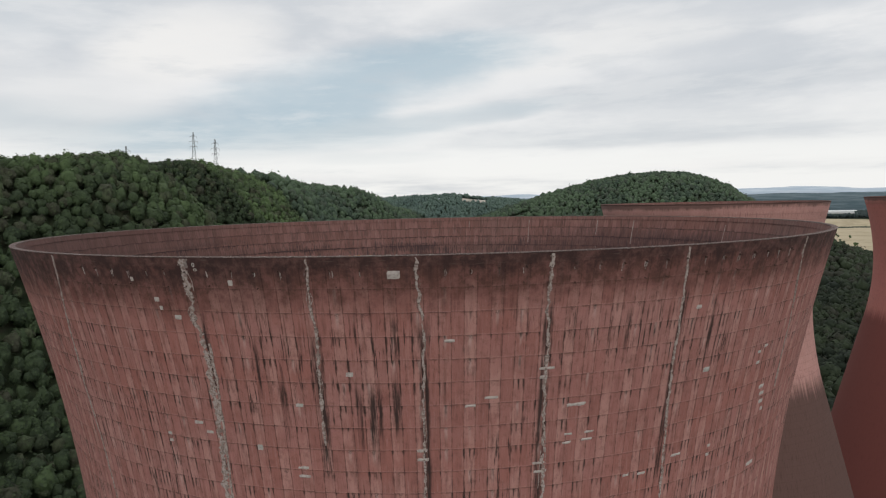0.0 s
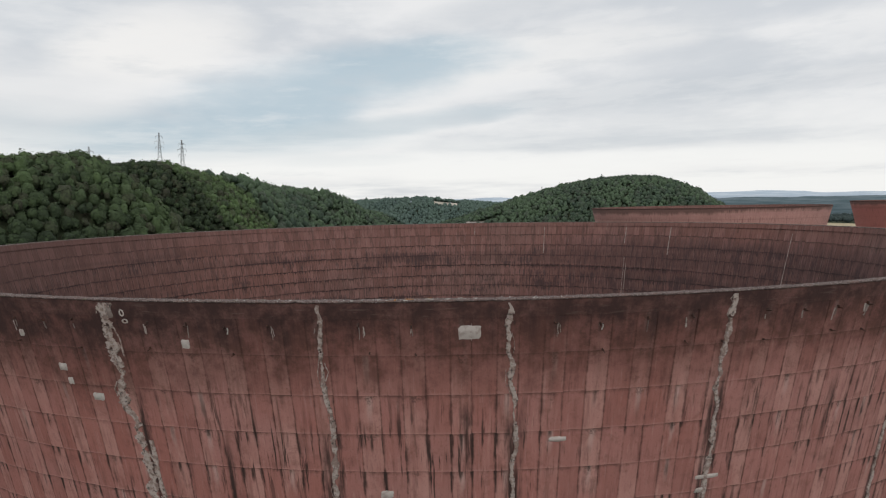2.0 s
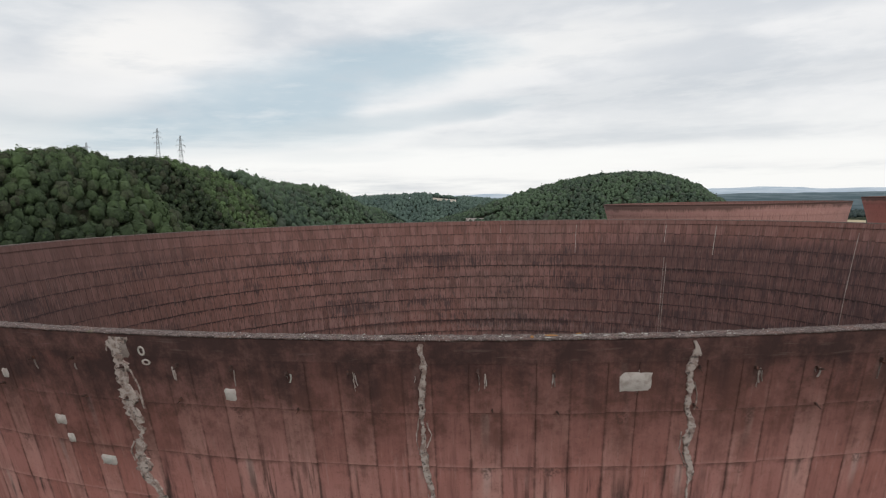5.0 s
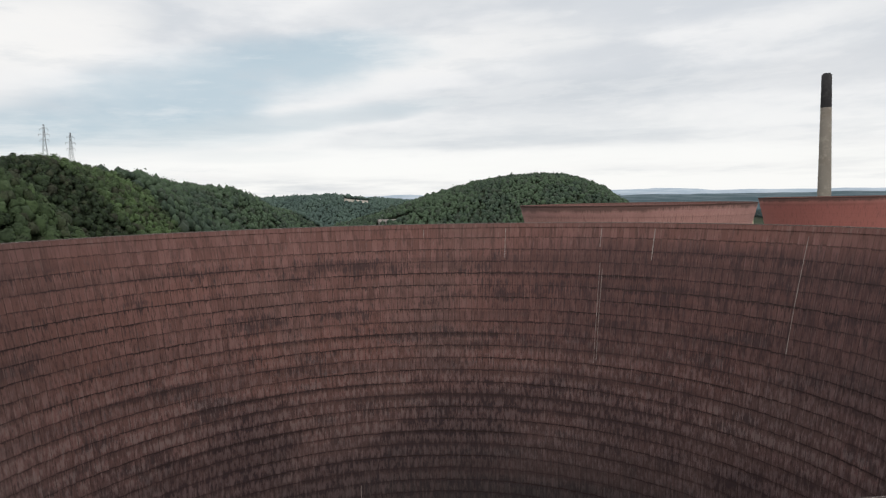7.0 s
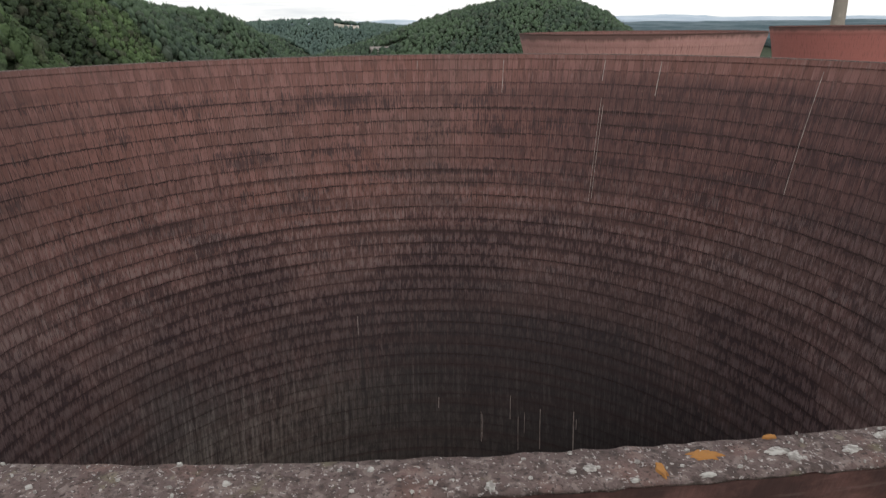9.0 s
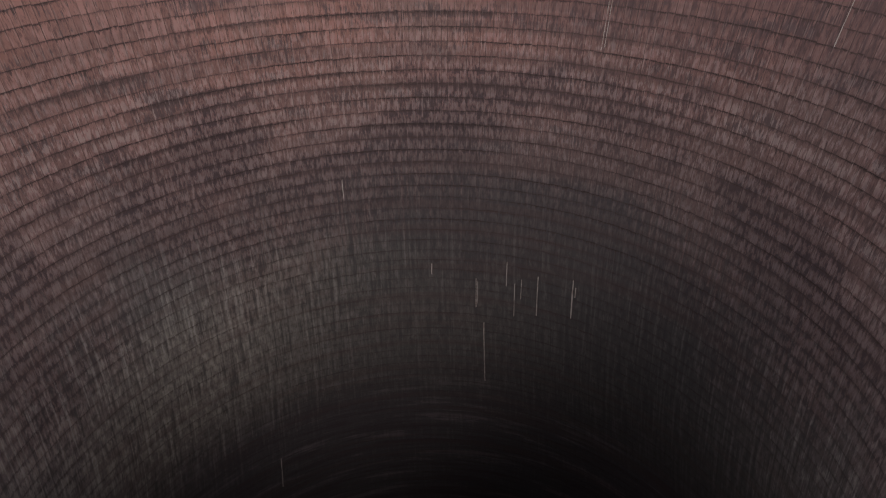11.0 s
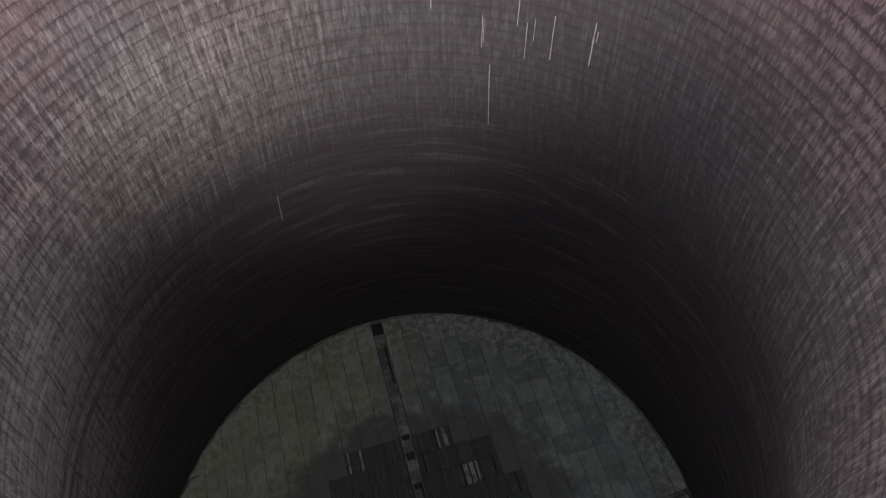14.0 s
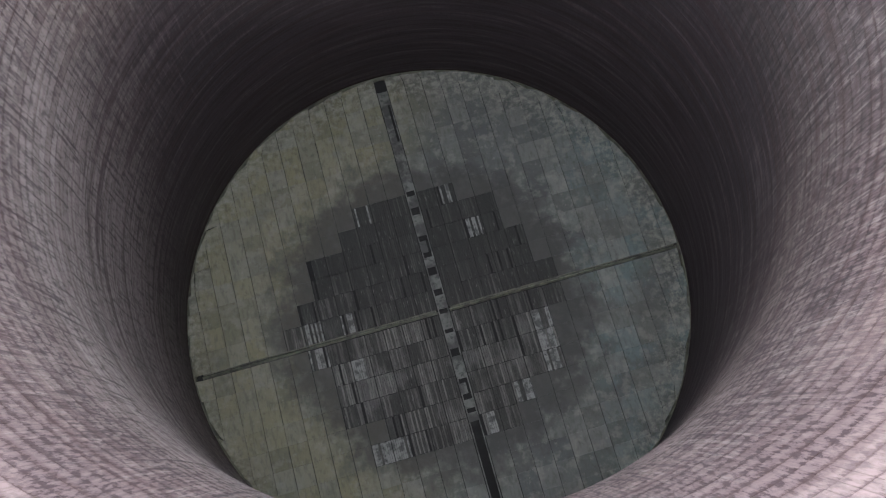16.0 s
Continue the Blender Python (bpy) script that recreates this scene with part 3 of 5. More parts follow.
def lifts(first, count):
    """Heights of the joints between lifts, from the rim down."""
    zs = [H - first]
    while len(zs) < count + 1:
        z = zs[-1]
        slope = float(shell_r(z) - shell_r(z - 0.1)) / 0.1
        zs.append(z - LIFT / math.sqrt(1 + slope * slope))
    return zs


def lathe(rings, n, close=True):
    """Rings of (r, z) turned round the axis."""
    a = np.arange(n) * 2 * math.pi / n
    v = np.concatenate([np.stack([r * np.sin(a), -r * np.cos(a), np.full(n, z)], 1) for r, z in rings])
    k, i = np.meshgrid(np.arange(n), np.arange(len(rings) - 1))
    k, i = k.ravel(), i.ravel()
    f = np.stack([i * n + k, (i + 1) * n + k, (i + 1) * n + (k + 1) % n, i * n + (k + 1) % n], 1)
    return v, f


THICK = 0.27


def plates(rows, cols, zs, inside, rng, depth=0.02):
    """Board-marked plates of concrete: a proud face with four edges each. rows, cols: arrays of plate numbers."""
    rows, cols = np.asarray(rows), np.asarray(cols)
    n = len(rows)
    zs = np.asarray(zs)
    gz, ga = (0.003, 0.00014) if not inside else (0.002, 0.00012)
    sag = np.random.default_rng(12).uniform(-1, 1, (200, COLS)) * (0.028 if inside else 0.010)     # uneven joints
    sag[0] = 0
    z1, z0 = zs[rows] + sag[rows, cols % COLS] - gz * rng.uniform(0.5, 1.6, n), zs[rows + 1] + sag[rows + 1, cols % COLS] + gz * rng.uniform(0.2, 1.2, n)
    a0 = START + (cols + JITTER[cols % COLS]) * PITCH + ga * rng.uniform(0.3, 1.5, n)
    a1 = START + (cols + 1 + JITTER[(cols + 1) % COLS]) * PITCH - ga * rng.uniform(0.3, 1.5, n)
    proud = depth * rng.uniform(0.55, 1.0, n)
    lip = (0.003 if inside else 0.005) * rng.uniform(0, 1, n)              # the lower edge steps out a little
    sgn = -1.0 if inside else 1.0
    back = -(THICK + 0.0) if inside else 0.0
    out = []
    for a, z, extra in ((a0, z0, lip), (a1, z0, lip), (a1, z1, 0 * lip), (a0, z1, 0 * lip)):
        for lift in (0, 1):
            r = shell_r(z) + back + sgn * (lift * (proud + extra) - (1 - lift) * 0.01) - (0.022 if not inside else -0.022)
            out.append(np.stack([r * np.sin(a), -r * np.cos(a), z], 1))
    v = np.stack(out, 1).reshape(-1, 3)              # eight corners a plate
    q = np.array([[1, 3, 5, 7], [0, 2, 3, 1], [2, 4, 5, 3], [4, 6, 7, 5], [6, 0, 1, 7]])
    if inside:
        q = q[:, ::-1]
    f = (np.arange(n)[:, None, None] * 8 + q).reshape(-1, 4)
    return v, f


def tower_shell(parent, n, far):
    zs = np.linspace(-1.0, H - 0.30, 60)
    rin, rout = (0.022, 0.022) if not far else (0.0, 0.0)
    rings = [(float(shell_r(z)) - rout, z) for z in zs] + [(float(shell_r(z)) - THICK + rin, z) for z in zs[::-1]]
    v, f = lathe(rings, n)
    i = np.arange(len(rings) - 1).repeat(n)
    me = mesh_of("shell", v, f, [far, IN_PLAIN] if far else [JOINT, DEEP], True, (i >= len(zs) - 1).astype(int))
    return part_of("shell", me, parent, "hyperbolic red concrete shell")


def coping_ring(parent, n, rough, mat, band):
    """The thickened, worn edge round the mouth."""
    rng = np.random.default_rng(5)
    prof = [(-0.29, -0.050), (-0.30, -0.020), (-0.28, 0.0), (-0.15, 0.006), (-0.02, 0.0), (0.003, -0.012), (-0.004, -0.030), (-0.15, -0.045), (-0.29, -0.050)]
    a = np.arange(n) * 2 * math.pi / n
    wob = sum(np.sin(a * k + ph) / k ** 0.5 for k, ph in zip(rng.integers(9, 260, 22), rng.uniform(0, 6.3, 22))) / 5
    v = []
    for r, z in prof:
        top = 1.0 if z > -0.2 else 0.3
        rr = RIM + r + rough * (0.009 * wob * top + rng.normal(0, 0.004, n))
        zz = H + z + rough * top * (0.008 * np.roll(wob, 37) + rng.normal(0, 0.004, n))
        v.append(np.stack([rr * np.sin(a), -rr * np.cos(a), zz], 1))
    v[-1] = v[0].copy()
    _, f = lathe(prof, n)
    me = mesh_of("coping", np.concatenate(v), f, mat, True)
    coping = part_of("coping", me, parent, "grey lichen-spotted concrete coping round the rim")
    rings = [(float(shell_r(z)) - THICK - o, z) for z, o in ((H - 0.048, 0.0), (H - 0.050, 0.026), (H - 0.2, 0.030), (H - 0.335, 0.035), (H - 0.337, 0.0))]
    v, f = lathe(rings, n // 2)
    flush = np.full(len(v), 0.5)
    part_of("inner_band", mesh_of("inner_band", v, f, IN_JOINED if band == OUT_JOINED else IN_PLAIN, False, level=flush, across=flush), parent, "brown concrete band inside the rim")
    # the plain band under the coping, stained dark
    rings = [(float(shell_r(z)) + o, z) for z, o in ((H - 0.37, -0.03), (H - 0.362, -0.002), (H - 0.2, 0.001), (H - 0.034, -0.004), (H - 0.032, -0.06))]
    v, f = lathe(rings, n // 2)
    part_of("rim_band", mesh_of("rim_band", v, f, band, False, level=np.full(len(v), 0.5), across=np.full(len(v), 0.5), band=np.full(len(v), 0.5)), parent, "soot-stained concrete band below the coping")
    return coping


def cooling_tower_main():
    top = tagged(new("cooling_tower"), "weathered red concrete cooling tower with pale crack repairs", "cooling tower")
    tower_shell(top, 332, None)
    edge = coping_ring(top, 1992, 1.0, COPING, OUT_JOINED)
    rng = np.random.default_rng(3)
    zo = [H - 0.34] + lifts(1.12, 42)
    # outside: the side that faces the open; the plates nearest the mouth stand singly
    side = np.arange(-96, 97)
    rows, cols = np.meshgrid(np.arange(42), side, indexing="ij")
    rows, cols = rows.ravel(), cols.ravel()
    single = (rows < 15) & (cols >= -10) & (cols < 10)
    v, f = plates(rows[~single], cols[~single], zo, False, rng)
    tagged(part_of("outer_plate_field", mesh_of("outer_plate_field", v, f, OUT_JOINED, level=np.tile(PLATE_LEVEL, len(v) // 8), across=np.tile(PLATE_ACROSS, len(v) // 8), band=np.repeat(TINT[cols[~single] % COLS], 8)), top), kind="stuff")
    v, f = plates(rows[single], cols[single], zo, False, rng)
    for i in range(int(single.sum())):
        me = mesh_of("plate", v[i * 8:i * 8 + 8], f[:5], OUT_PIECE, level=PLATE_LEVEL, across=PLATE_ACROSS, band=np.full(8, TINT[cols[single][i] % COLS]))
        part_of("plate", me, top)
    # inside, all the way round and down
    zi = [H - 0.32] + lifts(1.05, 122)
    rows, cols = np.meshgrid(np.arange(122), np.arange(COLS), indexing="ij")
    rows, cols = rows.ravel(), cols.ravel()
    single = (rows < 10) & (cols >= 152) & (cols < 182)
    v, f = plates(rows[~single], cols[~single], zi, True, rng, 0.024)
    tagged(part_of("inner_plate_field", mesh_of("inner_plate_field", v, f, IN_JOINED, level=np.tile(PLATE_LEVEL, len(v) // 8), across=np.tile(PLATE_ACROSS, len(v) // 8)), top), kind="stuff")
    v, f = plates(rows[single], cols[single], zi, True, rng, 0.024)
    for i in range(int(single.sum())):
        me = mesh_of("board_plate", v[i * 8:i * 8 + 8], f[:5], IN_PIECE, level=PLATE_LEVEL, across=PLATE_ACROSS)
        part_of("board_plate", me, top)
    return top, edge


def cooling_tower_far(x, y, mat, label):
    top = tagged(new("cooling_tower"), label, "cooling tower", "cooling towers behind")
    tower_shell(top, 160, mat)
    coping_ring(top, 320, 0.5, mat, mat)
    top.location = (x, y, 0)
    return top


tower, rim_coping = cooling_tower_main()
cooling_tower_far(52.4, 113.0, OUT_PLAIN, "red concrete cooling tower with a dark stained rim")
cooling_tower_far(147.5, 181.2, OUT_RED, "deep red concrete cooling tower, darker towards its foot")


# ---------- repairs and fittings on the tower ----------
def ribbon(name, path, width, mat, inside=False, seed=1, thick=0.02, label="", steps=0.06, ragged=0.5):
    """A wandering strip of mortar along (degrees, height) points."""
    rng = np.random.default_rng(seed)
    pts = []
    for (a0, z0), (a1, z1) in zip(path, path[1:]):
        n = max(2, int(math.hypot(z1 - z0, radians(a1 - a0) * RIM) / steps))
        for s in np.arange(n) / n:
            pts.append((a0 + (a1 - a0) * s, z0 + (z1 - z0) * s))
    pts.append(path[-1])
    v, n = [], len(pts)
    jig = np.convolve(rng.normal(0, 1, n + 10), np.ones(11) / 4, "valid")[:n]
    fat = np.convolve(rng.normal(0, 1, n + 4), np.ones(5) / 2.5, "valid")[:n]
    for i, (a, z) in enumerate(pts):
        w = width * max(0.22, 1 + ragged * (0.42 * fat[i] + rng.uniform(-0.10, 0.10)))
        mid = radians(a) + jig[i] * max(width, 0.05) * 0.26 * ragged / RIM
        off = (-THICK - 0.012 if inside else 0.006)
        s = -1 if inside else 1
        r = float(shell_r(z))
        for da, h in ((-w / 2, -0.03), (-w / 2 * 0.8, thick), (w / 2 * 0.8, thick * rng.uniform(0.6, 1.2)), (w / 2, -0.03)):
            rr = r + off + s * h
            aa = mid + da / r
            v.append((rr * math.sin(aa), -rr * math.cos(aa), z))
    f = [[4 * i + k, 4 * i + k + 1, 4 * i + 4 + k + 1, 4 * i + 4 + k] for i in range(n - 1) for k in range(3)]
    f = np.array(f)
    if not inside:
        f = f[:, ::-1]
    return part_of(name, mesh_of(name, v, f, mat), tower, label)


CRACKS = [
    ([(-14.9, 113.65), (-15.0, 112.6), (-15.1, 111.8), (-14.7, 110.6), (-14.6, 109.8), (-14.8, 108.0), (-15.3, 105.0), (-15.6, 101.0)], 0.17),
    ([(-3.86, 113.66), (-3.95, 113.0), (-3.93, 112.0), (-3.7, 111.2), (-3.85, 110.2), (-4.0, 109.0), (-4.05, 107.0)], 0.080),
    ([(4.9, 113.66), (4.88, 112.9), (5.2, 112.0), (5.35, 111.1), (5.2, 109.0), (5.1, 106.8), (5.2, 103.0)], 0.080),
    ([(15.9, 113.68), (15.8, 112.2), (16.1, 111.0), (16.0, 110.0), (16.15, 108.3), (16.45, 105.0), (16.6, 101.5)], 0.095),
    ([(28.8, 113.68), (29.25, 112.0), (29.45, 109.3), (29.95, 106.6), (30.4, 103.9), (30.8, 101.0)], 0.085),
    ([(47.3, 113.65), (47.6, 112.9), (49.5, 110.3), (50.0, 107.0)], 0.080),
    ([(-33.0, 113.6), (-34.7, 111.0), (-35.5, 108.2), (-35.0, 105.3), (-34.6, 101.5)], 0.080),
]
for i, (path, w) in enumerate(CRACKS):
    path = [(path[0][0], 113.93)] + path
    ribbon("crack_repair", path, w * (1.5 if i == 0 else 1.15), GROUT, False, 20 + i, 0.012, "ragged pale mortar run along a crack", 0.03, 0.95)
    # thin broken runs beside the main one
    rng = random.Random(700 + i)
    for k in range(7):
        n = rng.randrange(len(path) - 1)
        (a0, z0), (a1, z1) = path[n], path[n + 1]
        s0 = rng.uniform(0, 0.6)
        s1 = min(1.0, s0 + rng.uniform(0.25, 0.7))
        off = rng.choice([-1, 1]) * w * rng.uniform(0.7, 1.6) * 2.4
        ribbon("mortar_run", [(a0 + (a1 - a0) * s0 + off * 0.5, z0 + (z1 - z0) * s0), (a0 + (a1 - a0) * (s0 + s1) / 2 + off, z0 + (z1 - z0) * (s0 + s1) / 2), (a0 + (a1 - a0) * s1 + off * rng.uniform(0.3, 1.2), z0 + (z1 - z0) * s1)],
               w * rng.uniform(0.10, 0.32), GROUT, False, 740 + 9 * i + k, 0.008, "thin pale run of mortar", 0.04, 1.1)
ribbon("crack_repair", [(-14.2, 110.8), (-14.1, 109.5), (-14.45, 107.5), (-14.9, 104.5)], 0.10, GROUT, False, 31, 0.012, "pale mortar run along a crack", 0.05, 0.6)
# inside: pale runs from the rim, long straight down-leads and drips lower down
for i, (a, z1, z0, w) in enumerate([(160.75, 113.6, 111.4, 0.07), (143.6, 113.6, 112.3, 0.09), (134.45, 113.6, 111.5, 0.10), (143.4, 111.2, 104.4, 0.045),
                                    (142.95, 110.8, 104.6, 0.045), (110.0, 113.4, 106.9, 0.06), (175.7, 113.6, 113.0, 0.08), (163.4, 86.8, 83.9, 0.12), (163.1, 86.6, 84.2, 0.06),
                                    (161.8, 82.3, 74.8, 0.14), (157.0, 88.7, 86.4, 0.09), (155.3, 86.8, 83.5, 0.10), (153.9, 87.3, 85.4, 0.07), (150.5, 87.9, 84.1, 0.12),
                                    (143.2, 88.4, 84.8, 0.16), (142.6, 87.8, 86.9, 0.10), (-152.4, 66.9, 61.6, 0.16), (-170.7, 95.4, 93.9, 0.08), (172.6, 88.0, 87.0, 0.12)]):
    ribbon("lime_run", [(a, z1), (a + (0.35 if i == 5 else 0.06), z0)], w * 0.6, LIME, True, 60 + i, 0.008, "thin pale lime run on the wall", 0.12, 0.4)


def repair(deg, z, w, h, seed):
    """A hand-trowelled mortar patch."""
    rng = np.random.default_rng(seed)
    nx, nz = 6, 4
    v, f = [], []
    for j in range(nz + 1):
        for i in range(nx + 1):
            edge = i in (0, nx) or j in (0, nz)
            zz = z + h * (j / nz - 0.5) + (rng.normal(0, 0.006) if edge else 0)
            r = float(shell_r(zz)) + (-0.012 if edge else 0.012 + rng.uniform(0, 0.006))
            a = radians(deg) + (w * (i / nx - 0.5) + (rng.normal(0, 0.006) if edge else 0)) / r
            v.append((r * math.sin(a), -r * math.cos(a), zz))
    for j in range(nz):
        for i in range(nx):
            k = j * (nx + 1) + i
            f.append([k, k + 1, k + nx + 2, k + nx + 1])
    part_of("mortar_patch", mesh_of("mortar_patch", v, f, LIME if z > 113.6 else PATCH, True), tower, "pale trowelled mortar patch")


def paint_ring(deg, z, w, h):
    """A small loop of white paint daubed on the wall."""
    n, v = 18, []
    for i in range(n):
        a = 2 * math.pi * i / n
        for k, off in ((1.0, -0.006), (0.95, 0.012), (0.62, 0.012), (0.55, -0.006)):
            zz = z + h / 2 * k * math.sin(a)
            r = float(shell_r(zz)) + off
            aa = radians(deg) + w / 2 * k * math.cos(a) / r
            v.append((r * math.sin(aa), -r * math.cos(aa), zz))
    f = [[4 * i + k, 4 * i + k + 1, 4 * ((i + 1) % n) + k + 1, 4 * ((i + 1) % n) + k] for i in range(n) for k in range(3)]
    part_of("paint_mark", mesh_of("paint_mark", v, np.array(f)[:, ::-1], PATCH), tower, "loop of white paint on the sooty rim")


paint_ring(-14.0, 113.72, 0.12, 0.16)
paint_ring(-13.92, 113.54, 0.15, 0.10)
REPAIRS = [(-21.25, 113.14, 0.16, 0.18), (-18.88, 112.4, 0.26, 0.2), (-18.6, 112.08, 0.16, 0.18), (-16.92, 111.75, 0.34, 0.2), (-10.78, 113.08, 0.2, 0.22), (3.1, 113.34, 0.5, 0.34),
           (7.52, 110.97, 0.4, 0.12), (-6.14, 108.55, 0.3, 0.14), (-17.3, 107.55, 0.45, 0.16), (-16.13, 107.2, 0.35, 0.14), (-21.5, 106.9, 0.22, 0.14), (-21.5, 106.6, 0.22, 0.14),
           (-6.55, 106.05, 0.45, 0.12), (-6.48, 105.7, 0.45, 0.12), (4.89, 106.8, 0.4, 0.14), (4.95, 106.45, 0.45, 0.14), (11.21, 108.78, 0.55, 0.12), (9.34, 108.5, 0.4, 0.1),
           (16.14, 109.77, 0.65, 0.12), (15.9, 109.45, 0.3, 0.14), (19.28, 108.26, 0.8, 0.14), (18.72, 107.1, 0.36, 0.1), (18.6, 106.75, 0.36, 0.1), (20.89, 107.1, 0.4, 0.1), (20.7, 106.8, 0.45, 0.1),
           (15.93, 106.05, 0.5, 0.11), (16.1, 105.7, 0.55, 0.12), (31.44, 111.58, 0.28, 0.18), (34.25, 108.9, 0.4, 0.22), (43.3, 109.1, 0.3, 0.16), (44.6, 109.3, 0.3, 0.16), (43.5, 108.6, 0.3, 0.16),
           (45.85, 107.35, 0.5, 0.2), (46.3, 107.0, 0.5, 0.2), (46.6, 106.6, 0.4, 0.2), (47.2, 106.2, 0.25, 0.2), (31.85, 105.42, 0.6, 0.12), (37.0, 105.4, 0.2, 0.16), (37.0, 105.0, 0.2, 0.14),
           (46.9, 103.6, 0.7, 0.2), (25.58, 105.0, 0.3, 0.12), (27.5, 104.95, 0.4, 0.12), (-14.95, 113.74, 0.38, 0.34), (-1.24, 109.77, 0.28, 0.2), (-10.73, 106.77, 0.25, 0.28)]
for i, (a, z, w, h) in enumerate(REPAIRS):
    repair(a, z, w, h, 200 + i)


def eyelet(deg, z, s, seed):
    """A rusty tie left in the wall."""
    rng = random.Random(seed)
    bm = bmesh.new()
    m = Matrix.Translation(ring_point(deg, z, 0.01)) @ pose(0, 0, 0, 0, 0, deg) @ pose(0, 0, 0, rng.uniform(-20, 20), rng.uniform(-25, 25), 0)
    bmesh.ops.create_cube(bm, size=1.0, matrix=m @ Matrix.Diagonal((0.05 * s, 0.08, 0.09 * s, 1)))
    bmesh.ops.create_cone(bm, cap_ends=True, segments=7, radius1=0.03 * s, radius2=0.02 * s, depth=0.12, matrix=m @ pose(0.03 * s, -0.05, -0.05 * s, 90))
    part("wall_tie", bm, RUST, tower, "rusty iron wall tie")


for k in range(-13, 21):
    deg = 0.45 + 2.169 * k + (0.16 if k > 0 else -0.18)
    rng = random.Random(k)
    if abs(deg - 3.1) < 1.0:
        continue
    eyelet(deg + rng.uniform(-0.2, 0.2), 113.5 + rng.uniform(-0.05, 0.05), rng.uniform(0.4, 0.7), k)
    for j in range(rng.choice([1, 2, 3, 4])):
        foot, drop = deg + rng.uniform(-0.16, 0.16), rng.uniform(0.05, 0.26)
        ribbon("lime_run", [(foot, 113.50 - rng.uniform(0, 0.06)), (foot + rng.uniform(-0.04, 0.04), 113.46 - drop * 0.6), (foot + rng.uniform(-0.05, 0.05), 113.44 - drop)],
               rng.uniform(0.006, 0.024), (LIME, PATCH, GROUT)[j % 3], False, 900 + 5 * k + j, 0.003, "thin pale lime run under a wall tie", 0.03, 0.8)
    if rng.random() < 0.6:
        eyelet(deg + rng.uniform(-0.4, 0.4), 112.93 + rng.uniform(-0.05, 0.05), 0.35, 99 + k)


def rim_lichen(deg, off, w, d, mat, seed, label):
    """A crust of lichen on the top of the coping."""
    rng = np.random.default_rng(seed)
    n = 18
    ang = np.arange(n) * 2 * math.pi / n
    rad = rng.uniform(0.6, 1.1, n)
    r0, a0 = RIM + off, radians(deg)
    pts = [(0.0, 0.0, 0.004)] + [(w * q * math.cos(a), d * q * math.sin(a), -0.01) for a, q in zip(ang, rad)] + [(w * q * 0.8 * math.cos(a), d * q * 0.8 * math.sin(a), 0.003) for a, q in zip(ang, rad)]
    v = [((r0 + y) * math.sin(a0 + x / r0), -(r0 + y) * math.cos(a0 + x / r0), H + 0.011 + z + 0.004 * noise.noise((a0 * 300, x * 9, y * 9))) for x, y, z in pts]
    f = [[1 + i, 1 + (i + 1) % n, 1 + n + (i + 1) % n, 1 + n + i] for i in range(n)]
    bm = bmesh.new()
    vs = [bm.verts.new(p) for p in v]
    for q in f:
        bm.faces.new([vs[i] for i in q])
    for i in range(n):
        bm.faces.new((vs[0], vs[1 + n + i], vs[1 + n + (i + 1) % n]))
    bmesh.ops.recalc_face_normals(bm, faces=bm.faces)
    part("lichen", bm, mat, rim_coping, label)


rim_lichen(0.32, -0.17, 0.11, 0.05, ORANGE, 1, "crust of orange lichen on the coping")
rim_lichen(-0.29, -0.08, 0.028, 0.07, ORANGE, 2, "crust of orange lichen on the coping")
rim_lichen(1.28, -0.27, 0.05, 0.02, ORANGE, 3, "crust of orange lichen on the coping")
for i, (a, off, w, d) in enumerate([(1.20, -0.15, 0.07, 0.035), (1.36, -0.10, 0.04, 0.05), (2.10, -0.115, 0.055, 0.045), (-2.26, -0.04, 0.022, 0.04), (-1.08, -0.13, 0.04, 0.025), (-1.3, -0.11, 0.022, 0.018), (0.2, -0.02, 0.05, 0.015),
                                    (-3.6, -0.2, 0.02, 0.02), (-5.2, -0.12, 0.025, 0.018), (-7.4, -0.1, 0.02, 0.018), (2.69, -0.20, 0.06, 0.035), (3.4, -0.15, 0.03, 0.02), (-0.64, -0.02, 0.03, 0.015)]):
    rim_lichen(a, off, w, d, WHITE, 10 + i, "crust of white lichen on the coping")

rng = random.Random(41)
for i in range(70):
    rim_lichen(rng.uniform(-11, 8), rng.uniform(-0.30, -0.01), rng.uniform(0.005, 0.018), rng.uniform(0.005, 0.013), WHITE, 40 + i, "speck of white lichen on the coping")

# ---------- floor of the tower: packing, covers and channels ----------
FLOOR_Z, FLOOR_R = 7.8, 39.95
AX = radians(11.5)                                   # turn of the floor's grid
CX, CY = 0.72, -1.73


def floor_xy(u, v):
    """u across, v along the main channel (towards the open end)."""
    return (CX + u * math.cos(AX) + v * math.sin(AX), CY + u * math.sin(AX) - v * math.cos(AX))


